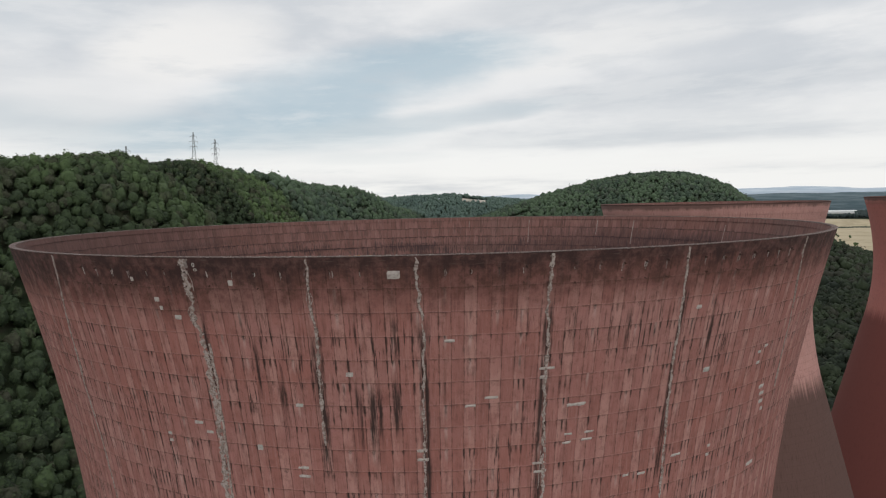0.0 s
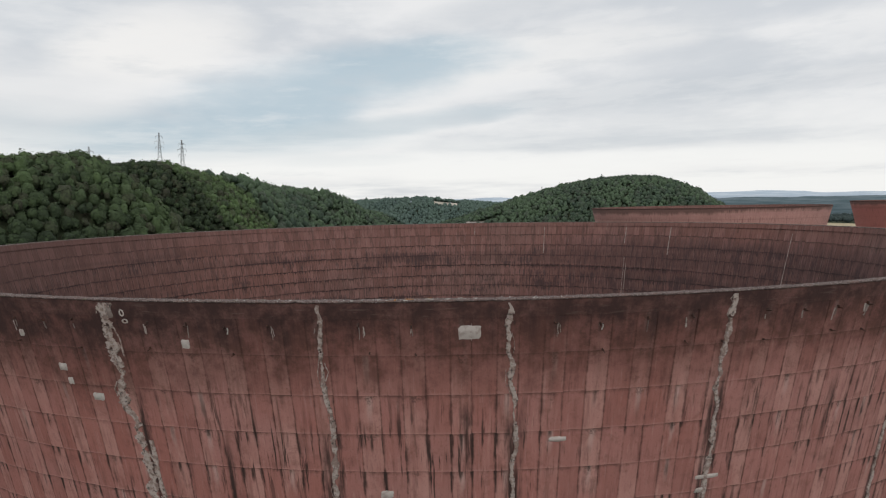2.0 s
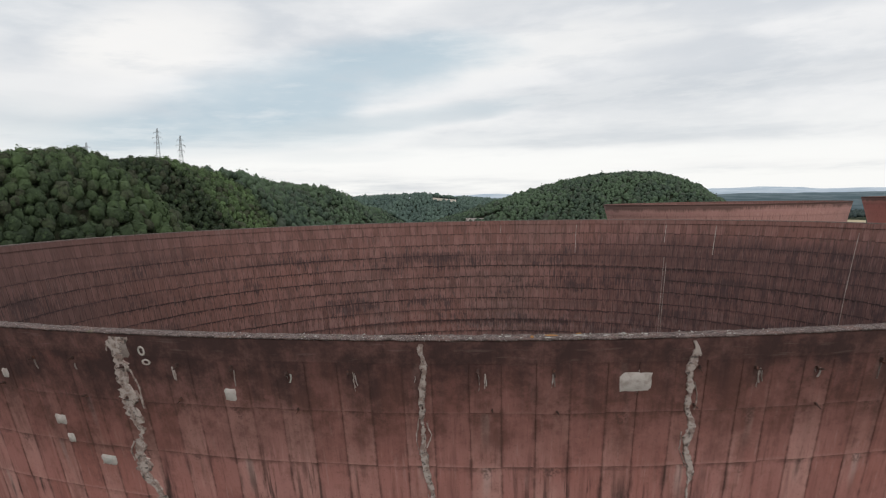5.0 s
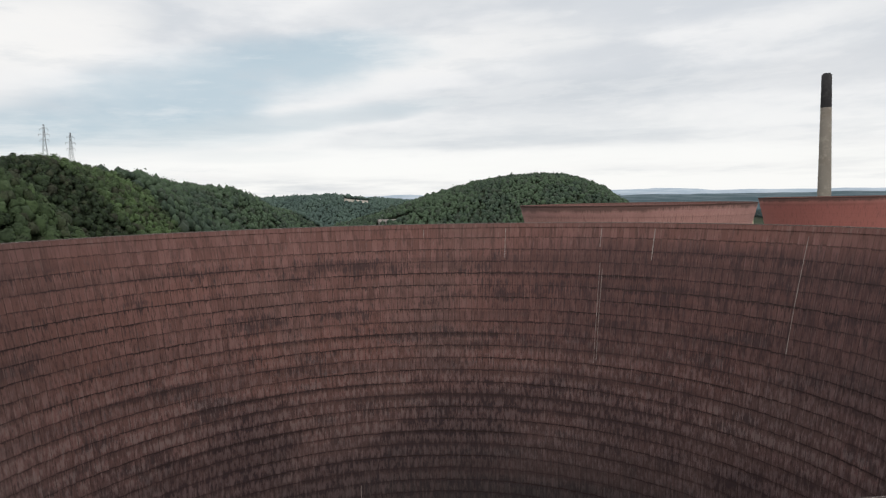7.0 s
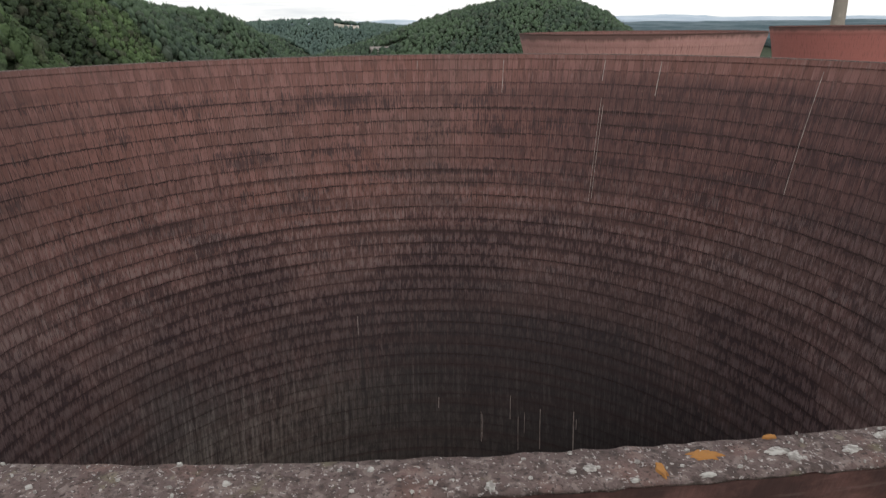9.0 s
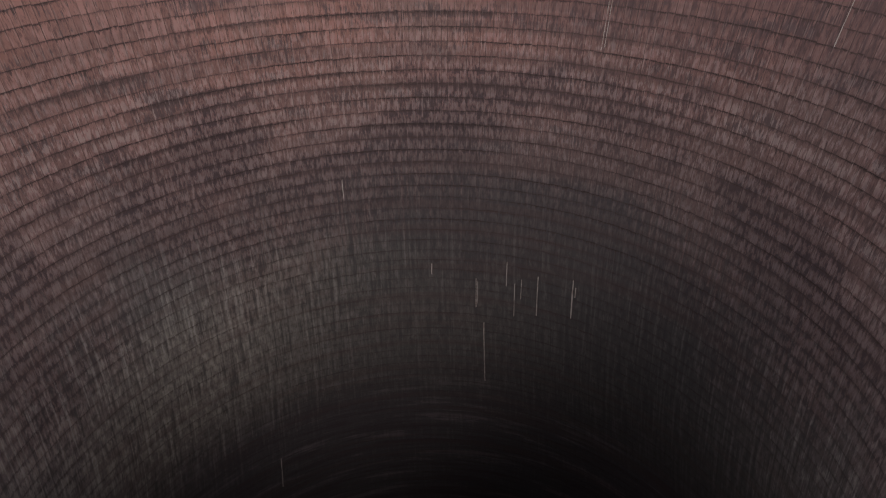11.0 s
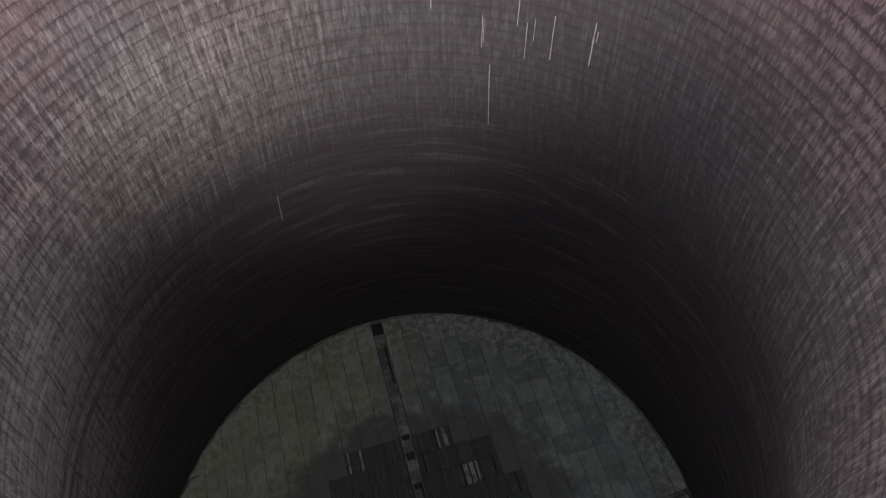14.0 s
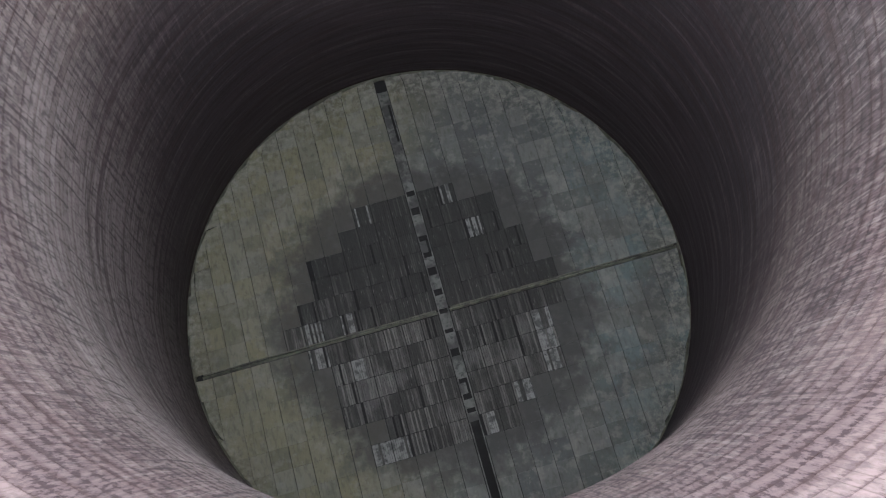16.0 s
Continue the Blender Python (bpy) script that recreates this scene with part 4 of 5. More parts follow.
def floor_material(name, single, a, bcol):
    m, t, b = material(name, 0.55)
    p = t.add("ShaderNodeNewGeometry").outputs["Position"]
    x, y, z = t.split(p)
    tone = chance(t, single)
    along = t.math("SUBTRACT", t.math("MULTIPLY", x, math.sin(AX)), t.math("MULTIPLY", y, math.cos(AX)))
    over = t.math("ADD", t.math("MULTIPLY", x, math.cos(AX)), t.math("MULTIPLY", y, math.sin(AX)))
    n1, n2 = t.noise(p, 0.16, 5, 0.6), t.noise(t.xyz(t.math("MULTIPLY", over, 1.6), t.math("MULTIPLY", along, 0.5), 0.0), 1.0, 5, 0.65)
    # left-to-right tint of light and wet, put into the colour
    side_tint = t.step(t.math("ADD", x, t.math("MULTIPLY", t.math("SUBTRACT", n1, 0.5), 26.0)), 6.0, -14.0)
    c = t.mix(side_tint, (0.126, 0.130, 0.126), (0.262, 0.242, 0.150))
    c = t.mix(t.math("MULTIPLY", t.math("MULTIPLY", t.step(x, 18.0, 28.0), t.step(n1, 0.4, 0.6)), 0.6), c, (0.19, 0.25, 0.242))
    c = t.mix(t.math("MULTIPLY", t.math("POWER", tone, 1.6), 0.62), c, a)
    c = t.mix(t.math("MULTIPLY", t.step(t.math("FRACT", t.math("MULTIPLY", tone, 7.7)), 0.55, 0.95), 0.40), c, bcol)
    c = t.mix(t.math("MULTIPLY", t.step(n2, 0.46, 0.66), 0.5), c, bcol)
    flake = t.noise(t.xyz(t.math("MULTIPLY", over, 0.9), t.math("MULTIPLY", along, 0.9), 5.0), 1.0, 6, 0.75)
    c = t.mix(t.math("MULTIPLY", t.step(flake, 0.56, 0.66), 0.45), c, (0.36, 0.35, 0.30))
    c = t.mix(t.math("MULTIPLY", t.step(flake, 0.44, 0.34), 0.45), c, (0.095, 0.092, 0.078))
    n3 = t.noise(p, 0.55, 4, 0.6)
    c = t.mix(t.math("MULTIPLY", t.step(n3, 0.50, 0.68), 0.5), c, (0.31, 0.30, 0.255))
    dx, dy = t.math("ADD", x, 0.8), t.math("ADD", y, 1.5)
    r = t.math("SQRT", t.math("ADD", t.math("MULTIPLY", dx, dx), t.math("MULTIPLY", dy, dy)))
    smear = t.step(t.math("ADD", r, t.math("ADD", t.math("MULTIPLY", t.math("SUBTRACT", n3, 0.5), 7.0), t.math("MULTIPLY", t.math("SUBTRACT", n1, 0.5), 12.0))), 29.0, 21.5)
    c = t.mix(t.math("MULTIPLY", smear, 0.88), c, (0.070, 0.066, 0.060))
    c = t.mix(t.math("MULTIPLY", t.step(n1, 0.45, 0.3), 0.4), c, (0.13, 0.13, 0.115))
    c = t.mix(t.math("MULTIPLY", t.math("MULTIPLY", t.step(r, 34.0, 39.5), t.step(flake, 0.45, 0.60)), 0.6), c, (0.40, 0.38, 0.32))
    t.put(b.inputs["Base Color"], c)
    t.put(b.inputs["Normal"], t.bump(n2, 0.4, 0.03))
    return m


COVER_ONE, COVER_ALL = floor_material("wet_board_piece", True, (0.28, 0.275, 0.24), (0.115, 0.112, 0.095)), floor_material("wet_board", False, (0.28, 0.275, 0.24), (0.115, 0.112, 0.095))


def slat_material():
    m, t, b = material("dark_wet_slats", 0.75)
    p = t.add("ShaderNodeNewGeometry").outputs["Position"]
    tone = t.math("ADD", t.math("MULTIPLY", level(t), 0.55), t.math("MULTIPLY", t.math("POWER", chance(t, False), 2.0), 0.65))
    patchy = t.noise(p, 0.13, 3, 0.5)
    c = t.mix(t.math("POWER", tone, 2.2), (0.054, 0.050, 0.046), (0.205, 0.192, 0.174))
    c = t.mix(t.math("MULTIPLY", t.step(patchy, 0.52, 0.64), t.step(t.split(p)[1], 2.0, -6.0, 0.0, 0.45)), c, (0.20, 0.19, 0.175))
    x, y, z = t.split(p)
    c = t.mix(t.step(t.math("ADD", y, t.math("MULTIPLY", t.math("SUBTRACT", patchy, 0.5), 30.0)), -3.0, 5.0, 0.0, 0.62), c, (0.048, 0.047, 0.042))
    along = t.math("SUBTRACT", t.math("MULTIPLY", x, math.sin(AX)), t.math("MULTIPLY", y, math.cos(AX)))
    over = t.math("ADD", t.math("MULTIPLY", x, math.cos(AX)), t.math("MULTIPLY", y, math.sin(AX)))
    grimy = t.noise(t.xyz(t.math("MULTIPLY", over, 4.5), t.math("MULTIPLY", along, 0.55), 0.0), 1.0, 4, 0.65)
    c = t.mix(t.math("MULTIPLY", t.step(grimy, 0.46, 0.62), 0.5), c, (0.045, 0.043, 0.040))
    c = t.mix(t.math("MULTIPLY", t.step(grimy, 0.40, 0.30), 0.6), c, (0.27, 0.26, 0.245))
    t.put(b.inputs["Base Color"], c)
    return m


SLAT = slat_material()
PALE_SLAT = spotted("bleached_slats", (0.27, 0.262, 0.245), [((0.10, 0.098, 0.092), 1.1, 0.42, 0.60, 0.95)], 0.6, 6.0)
VOID = spotted("unlit_space_black", (0.028, 0.027, 0.026), [((0.04, 0.038, 0.036), 0.5, 0.5, 0.7, 1.0)])
SLAB = spotted("grey_channel_concrete", (0.19, 0.186, 0.17), [((0.09, 0.088, 0.082), 0.35, 0.42, 0.60, 0.95), ((0.07, 0.07, 0.065), 1.6, 0.5, 0.65, 0.8)], 0.8, 4.0)
MOSSY = spotted("mossy_beam", (0.17, 0.165, 0.125), [((0.09, 0.088, 0.075), 0.7, 0.45, 0.65, 0.9)], 0.7, 4.0)


def tower_floor():
    top = tagged(new("tower_floor"), "wet packing floor of boards and slats inside the tower", "floor", kind="structure")
    n = 128
    # a near-black sheet painted as the unlit space below
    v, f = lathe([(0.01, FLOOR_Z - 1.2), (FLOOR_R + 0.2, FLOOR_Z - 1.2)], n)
    part_of("void", mesh_of("void", v, f[:, ::-1], VOID), top, "near-black sheet standing for the unlit space under the packing")
    v, f = lathe([(FLOOR_R - 0.05, FLOOR_Z - 1.3), (FLOOR_R, FLOOR_Z - 0.05), (FLOOR_R + 0.12, FLOOR_Z - 0.05), (FLOOR_R + 0.12, FLOOR_Z - 1.3)], n)
    part_of("edge_beam", mesh_of("edge_beam", v, f[:, ::-1], MOSSY, True), top)
    rng = np.random.default_rng(8)
    pu, pv = 3.05, 3.3
    us = [s * (0.95 + pu * (k + 0.5)) for s in (-1, 1) for k in range(14)]
    vs = [s * (0.42 + pv * (k + 0.5)) for s in (-1, 1) for k in range(13)]

    def box(u0, u1, v0, v1, z0, z1):
        c = []
        for z in (z0, z1):
            for u, w in ((u0, v0), (u1, v0), (u1, v1), (u0, v1)):
                x, y = floor_xy(u, w)
                r = math.hypot(x, y)
                if r > FLOOR_R:
                    cut = FLOOR_R * rng.uniform(0.984, 1.0) / r
                    x, y = x * cut, y * cut
                c.append((x, y, z))
        return c

    q = np.array([[4, 7, 6, 5], [0, 4, 5, 1], [1, 5, 6, 2], [2, 6, 7, 3], [3, 7, 4, 0]])[:, ::-1]
    slats, pale, joined, singles, tones = [], [], [], [], []
    loose = [(-10.9, 14.6), (3.4, 17.9), (5.4, 12.3), (16.7, 15.0), (17.1, 12.1), (-20.4, -5.2), (-19.6, -8.5), (-14.6, -3.6), (-12.1, -9.3), (-10.5, -21.8), (-7.0, -21.0),
             (17.7, -3.9), (17.9, -6.4), (17.1, -9.3), (17.3, -12.1), (12.4, -16.7), (6.7, -18.4)]
    for u in us:
        for w in vs:
            x, y = floor_xy(u, w)
            r = math.hypot(x, y)
            if r > FLOOR_R + 1.4:
                continue
            wob = 2.6 * noise.noise((x * 0.12, y * 0.12, 4.0))
            rr = math.hypot(x + 0.8, y + 1.5)
            if rr < 19.0 + wob + (3.4 * rng.random() if y < 2 else 1.5 * rng.random()) or min(math.hypot(x - a, y - b) for a, b in loose) < 1.5:
                if rng.random() < 0.006:
                    continue
                base = rng.uniform(-0.12, 0.0)
                shade = float(np.clip(rng.beta(1.3, 2.6) * (1.0 if y < -2 else 0.35) + (0.22 if y < -4 else 0.0), 0, 1))
                k = 9
                for i in range(k):
                    if rng.random() < 0.05:
                        continue
                    a0 = u - pu / 2 + 0.05 + (pu - 0.1) * i / k
                    z1 = FLOOR_Z + base + rng.uniform(-0.06, 0.03)
                    worn = rng.random()
                    near_loose = min(math.hypot(x - a, y - b) for a, b in loose) < 1.8
                    if not (near_loose and worn < 0.6):
                        tones.append(shade)
                    (pale if near_loose and worn < 0.6 else slats).append(box(a0 + 0.02, a0 + (pu - 0.1) / k - rng.uniform(0.0, 0.04), w - pv / 2 + rng.uniform(0.02, 0.07), w + pv / 2 - rng.uniform(0.02, 0.07), z1 - 0.12, z1))
            else:
                g = rng.uniform(0.012, 0.05)
                tilt = rng.uniform(-0.03, 0.03)
                c = box(u - pu / 2 + g, u + pu / 2 - g - 0.03, w - pv / 2 + g * 0.25, w + pv / 2 - g * 0.25, FLOOR_Z - 0.15 + tilt, FLOOR_Z + tilt)
                (singles if (y > -22 and len(singles) < 298) else joined).append(c)
    for name, group, mat in (("slat_packing", slats, SLAT), ("loose_slats", pale, PALE_SLAT), ("cover_board_field", joined, COVER_ALL)):
        v = np.array(group).reshape(-1, 3)
        f = (np.arange(len(group))[:, None, None] * 8 + q).reshape(-1, 4)
        tagged(part_of(name, mesh_of(name, v, f, mat, level=np.repeat(tones, 8) if mat == SLAT else None), top), kind="stuff")
    for c in singles:
        part_of("cover_board", mesh_of("cover_board", c, q, COVER_ONE), top)
    # main channel: kerbs and cover slabs, many lost
    for s in (-1, 1):
        part_of("channel_kerb", mesh_of("channel_kerb", box(s * 0.78 - 0.09, s * 0.78 + 0.09, -39, 39, FLOOR_Z - 0.5, FLOOR_Z + 0.08), q, SLAB), top)
    w = -39.0
    while w < 16.5:
        length = rng.uniform(1.2, 2.6)
        part_of("channel_cover", mesh_of("channel_cover", box(-0.68, 0.68 - rng.choice([0, 0, 0.4]), w, w + length - 0.03, FLOOR_Z - 0.2, FLOOR_Z - 0.04 + rng.uniform(-0.05, 0.03)), q, SLAB), top)
        w += length + (rng.uniform(0.5, 1.3) if w > -25 and rng.random() < 0.6 else 0)
    # cross channel with a pipe in it
    for s in (-1, 1):
        part_of("cross_kerb", mesh_of("cross_kerb", box(s * 20 - 18.8, s * 20 + 18.8, -0.40, -0.24, FLOOR_Z - 0.5, FLOOR_Z + 0.05), q, MOSSY), top)
        bm = bmesh.new()
        a, b = floor_xy(s * 1.0, 0.08), floor_xy(s * 39.0, 0.08)
        bar(bm, (*a, FLOOR_Z - 0.22), (*b, FLOOR_Z - 0.24), 0.24, sides=8)
        part("cross_pipe", bm, MOSSY, top)


tower_floor()


# ---------- ground ----------
def smooth(t):
    t = np.clip(t, 0, 1)
    return t * t * (3 - 2 * t)


def ground_z(x, y):
    x, y = np.asarray(x, float), np.asarray(y, float)
    foot = -95 + 50 * np.exp(-((y - 300) / 72) ** 2) - 34 * np.exp(-((y - 420) / 50) ** 2) + 12 * np.sin(y / 95 + 1.3) * smooth((y - 480) / 200)
    crest = np.interp(y, [-400, 100, 250, 330, 400, 510, 600, 700, 850, 1000, 1110, 1360, 1700, 2600], [116, 133, 139, 142.5, 143.5, 144, 130, 131, 134, 132, 130, 110, 88, 50])
    z = crest * smooth((foot - x) / 165) + 8 * np.sin(x / 60 + y / 110) * smooth((foot - x) / 165) * smooth((1000 - y) / 300)
    dx = x - 297
    w = np.where(dx < 0, np.exp(-(dx / 395) ** 2), np.exp(-np.abs(dx / 192) ** 2.6))
    z = np.maximum(z, 149 * w * np.exp(-((y - 1221) / 330) ** 2))
    far = np.exp(-((y - 2250) / 260) ** 2) * np.interp(x, [-900, -420, -150, -60, 60, 220, 420], [90, 115, 125, 113, 105, 88, 30])
    z = np.maximum(z, far)
    plain = 12 * smooth((np.hypot(x, y) - 260) / 500)
    return np.maximum(z, plain) + 0.0


def ground():
    gx = np.sinh(np.linspace(-4.3, 4.3, 191)) * 132
    gy = np.sinh(np.linspace(-3.2, 4.3, 191)) * 132
    X, Y = np.meshgrid(gx, gy, indexing="ij")
    v = np.stack([X, Y, ground_z(X, Y)], 2).reshape(-1, 3)
    n = len(gy)
    i, j = np.meshgrid(np.arange(len(gx) - 1), np.arange(n - 1), indexing="ij")
    k = (i * n + j).ravel()
    f = np.stack([k, k + n, k + n + 1, k + 1], 1)
    m = spotted("rough_grass", (0.028, 0.040, 0.020), [((0.045, 0.058, 0.028), 0.02, 0.45, 0.65, 0.8), ((0.05, 0.04, 0.028), 0.08, 0.5, 0.7, 0.7)], 0.95, 0.8, 0.6)
    tagged(new("ground", mesh_of("ground", v, f, m, True)), "rough grass and wooded ground", "ground", kind="structure")


ground()


def polar(az, d):
    return 4.8 + d * math.sin(radians(az)), -46 + d * math.cos(radians(az))


def patch_of_land(name, az0, az1, d0, d1, skew, mat, label, lift=0.8):
    """A field laid on the ground between two bearings and two distances from the tower."""
    n = 24
    v = []
    for i in range(n + 1):
        for j in range(n + 1):
            s, t = i / n, j / n
            x, y = polar(az0 + (az1 - az0) * s, (d0 + skew * s) * (1 - t) + d1 * t)
            v.append((x, y, float(ground_z(x, y)) + lift))
    f = [[i * (n + 1) + j, (i + 1) * (n + 1) + j, (i + 1) * (n + 1) + j + 1, i * (n + 1) + j + 1] for i in range(n) for j in range(n)]
    return tagged(new(name, mesh_of(name, v, f, mat, True)), label, "field", kind="structure")


STRAW = spotted("stubble", (0.44, 0.37, 0.25), [((0.33, 0.28, 0.18), 0.012, 0.45, 0.65, 0.8), ((0.50, 0.43, 0.31), 0.05, 0.5, 0.7, 0.6)], 0.95, 0.5, 0.3)
PALE = spotted("pale_stubble", (0.50, 0.45, 0.39), [((0.24, 0.23, 0.18), 0.02, 0.45, 0.65, 0.8)], 0.95, 0.5, 0.3)
patch_of_land("stubble_field", 23.0, 29.5, 1620, 2500, -520, STRAW, "harvested straw-coloured field beyond the woods")
patch_of_land("stubble_field", -3.3, -1.0, 2226, 2290, 0, PALE, "pale harvested field on a far hillside", 2.0)


# ---------- woods ----------
def leaf_material(name, lo, hi, odd, bright, zoned=False):
    """Foliage; every tree has a tone of its own."""
    m, t, b = material(name, 0.8)
    p = t.add("ShaderNodeNewGeometry").outputs["Position"]
    tree = level(t)
    clump = t.noise(p, 0.7, 4, 0.65)
    leaf = t.noise(p, 3.2, 3, 0.7)
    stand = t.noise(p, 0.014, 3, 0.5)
    c = t.mix(tree, lo, hi)
    lighten = t.step(t.math("ADD", stand, t.math("MULTIPLY", tree, 0.10)), 0.47, 0.60)
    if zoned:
        # browner low flank, paler spur and ridge; the gully's shade painted into its leaves
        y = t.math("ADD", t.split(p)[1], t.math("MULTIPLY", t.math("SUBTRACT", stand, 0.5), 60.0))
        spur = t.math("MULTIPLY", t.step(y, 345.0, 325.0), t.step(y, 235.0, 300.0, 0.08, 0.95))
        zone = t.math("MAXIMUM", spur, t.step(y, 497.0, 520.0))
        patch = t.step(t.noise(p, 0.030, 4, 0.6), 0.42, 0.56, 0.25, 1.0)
        lighten = t.math("MULTIPLY", t.math("MULTIPLY", zone, patch), t.math("ADD", 0.45, t.math("MULTIPLY", lighten, 0.55)))
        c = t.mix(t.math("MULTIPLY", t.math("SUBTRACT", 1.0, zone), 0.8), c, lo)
    c = t.mix(t.math("MULTIPLY", lighten, 0.85), c, bright)
    c = t.mix(t.math("MULTIPLY", t.step(t.math("FRACT", t.math("MULTIPLY", tree, 7.3)), 0.72, 0.86), 0.8), c, odd)
    c = t.mix(t.math("MULTIPLY", t.step(clump, 0.52, 0.30), 0.55), c, lo)
    c = t.mix(t.math("MULTIPLY", t.math("POWER", chance(t, False), 2.0), 0.32), c, bright)
    c = t.mix(t.math("MULTIPLY", t.step(leaf, 0.48, 0.72), 0.3), c, bright)
    t.put(b.inputs["Base Color"], c)
    t.put(b.inputs["Normal"], t.bump(t.math("ADD", leaf, t.math("MULTIPLY", clump, 2.0)), 0.45, 0.5))
    return m


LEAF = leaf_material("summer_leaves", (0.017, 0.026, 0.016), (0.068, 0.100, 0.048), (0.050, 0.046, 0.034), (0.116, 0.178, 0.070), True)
# far woods: the haze is put into their paler, bluer leaf colours
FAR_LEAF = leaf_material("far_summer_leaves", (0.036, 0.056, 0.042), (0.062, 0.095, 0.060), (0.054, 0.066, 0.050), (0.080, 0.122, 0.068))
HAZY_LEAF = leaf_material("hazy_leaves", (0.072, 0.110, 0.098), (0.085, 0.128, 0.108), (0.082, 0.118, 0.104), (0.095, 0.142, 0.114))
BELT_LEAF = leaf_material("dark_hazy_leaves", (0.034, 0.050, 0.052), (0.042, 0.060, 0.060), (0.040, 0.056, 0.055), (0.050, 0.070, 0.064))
# woods under cloud: the shade is put into darker leaf colours
SHADED_LEAF = leaf_material("shaded_leaves", (0.010, 0.016, 0.011), (0.024, 0.035, 0.019), (0.030, 0.028, 0.021), (0.034, 0.048, 0.024))


def crown_shapes(leaves, leaf_size, fine, count, seed):
    """Crowns of billowing lumps with a fringe of small leafy sprays."""
    out = []
    for k in range(count):
        rng = random.Random(seed * 31 + k)
        lumps = []
        for _ in range(20):
            d = Vector((rng.gauss(0, 1), rng.gauss(0, 1), rng.gauss(0.35, 0.8))).normalized()
            lumps.append((d, rng.uniform(0.82, 1.15), rng.uniform(0.24, 0.38)))
        sx, sy = rng.uniform(0.8, 1.2), rng.uniform(0.8, 1.2)

        def reach(c):
            q = 0.74
            for d, r, w in lumps:
                q = max(q, r * math.exp(-(c - d).length_squared / (2 * w * w) * 0.42))
            return q

        def flat(c):
            if c.z < -0.35:
                c.z = -0.35 + (c.z + 0.35) * 0.8
            return c

        bm = bmesh.new()
        bmesh.ops.create_icosphere(bm, subdivisions=fine, radius=1.0)
        pts, tris = [], []
        for p in bm.verts:
            c = p.co.normalized()
            q = reach(c) * (0.87 + 0.06 * noise.noise(c * 3.4 + Vector((k, seed, 0))) + rng.uniform(-0.03, 0.03))
            pts.append(flat(Vector((c.x * q * sx, c.y * q * sy, c.z * q))))
        tris = [[v.index for v in f.verts] for f in bm.faces]
        bm.free()
        for _ in range(leaves):
            c = Vector((rng.gauss(0, 1), rng.gauss(0, 1), rng.gauss(0.35, 0.9))).normalized()
            q = reach(c) * rng.uniform(0.86, 0.97)
            o = flat(Vector((c.x * q * sx, c.y * q * sy, c.z * q)))
            nrm = (c + Vector((rng.gauss(0, 0.28), rng.gauss(0, 0.28), rng.gauss(0.3, 0.25)))).normalized()
            a = nrm.orthogonal().normalized()
            a.rotate(Matrix.Rotation(rng.uniform(0, 6.28), 3, nrm))
            b = nrm.cross(a)
            s = leaf_size * rng.uniform(0.6, 1.3)
            i = len(pts)
            pts += [o + a * s, o + b * s * rng.uniform(0.6, 1.0), o - a * s * rng.uniform(0.7, 1.1), o - b * s * rng.uniform(0.6, 1.0)]
            tris += [[i, i + 1, i + 2], [i, i + 2, i + 3]]
        out.append((np.array(pts), np.array(tris)))
    return out


def woodland(name, label, points, sub, size, mat, seed):
    """Many crowns, standing close, as one wood. points: x, y rows."""
    rng = np.random.default_rng(seed)
    shapes = crown_shapes(*((130, 0.13, 2), (42, 0.16, 1), (16, 0.16, 1))[3 - sub], 12, seed)
    V, F, T, base = [], [], [], 0
    z = ground_z(points[:, 0], points[:, 1])
    pick = rng.integers(0, len(shapes), len(points))
    for k, (sv, sf) in enumerate(shapes):
        idx = np.where(pick == k)[0]
        if not len(idx):
            continue
        m = len(idx)
        a = rng.uniform(0, 2 * math.pi, m)
        r = size * np.clip(rng.lognormal(-0.02, 0.26, m), 0.55, 1.7)
        hgt = r * rng.uniform(1.0, 1.45, m)
        c, s = np.cos(a)[:, None], np.sin(a)[:, None]
        x = (sv[:, 0] * c - sv[:, 1] * s) * r[:, None] + points[idx, 0][:, None]
        y = (sv[:, 0] * s + sv[:, 1] * c) * r[:, None] + points[idx, 1][:, None]
        zz = sv[:, 2] * hgt[:, None] + (z[idx] + max(size * 1.2, 5.0) + rng.uniform(-0.25, 0.40, m) * size)[:, None]
        V.append(np.stack([x, y, zz], 2).reshape(-1, 3))
        F.append((np.arange(m)[:, None, None] * len(sv) + sf + base).reshape(-1, 3))
        T.append(np.repeat(rng.uniform(0, 1, m), len(sv)))
        base += m * len(sv)
    me = mesh_of(name, np.concatenate(V), np.concatenate(F), mat, True, level=np.concatenate(T))
    return tagged(new(name, me), label, "wood", kind="stuff")


def scatter(x0, x1, y0, y1, gap, seed):
    rng = np.random.default_rng(seed)
    X, Y = np.meshgrid(np.arange(x0, x1, gap), np.arange(y0, y1, gap), indexing="ij")
    p = np.stack([X.ravel(), Y.ravel()], 1)
    return p + rng.uniform(-0.46, 0.46, p.shape) * gap


def view(p, top):
    dx, dy = p[:, 0] - 2.0, p[:, 1] + 38.0
    return np.degrees(np.arctan2(dx, dy)), np.degrees(np.arctan2(ground_z(p[:, 0], p[:, 1]) + top - 116, np.hypot(dx, dy))), np.hypot(dx, dy)


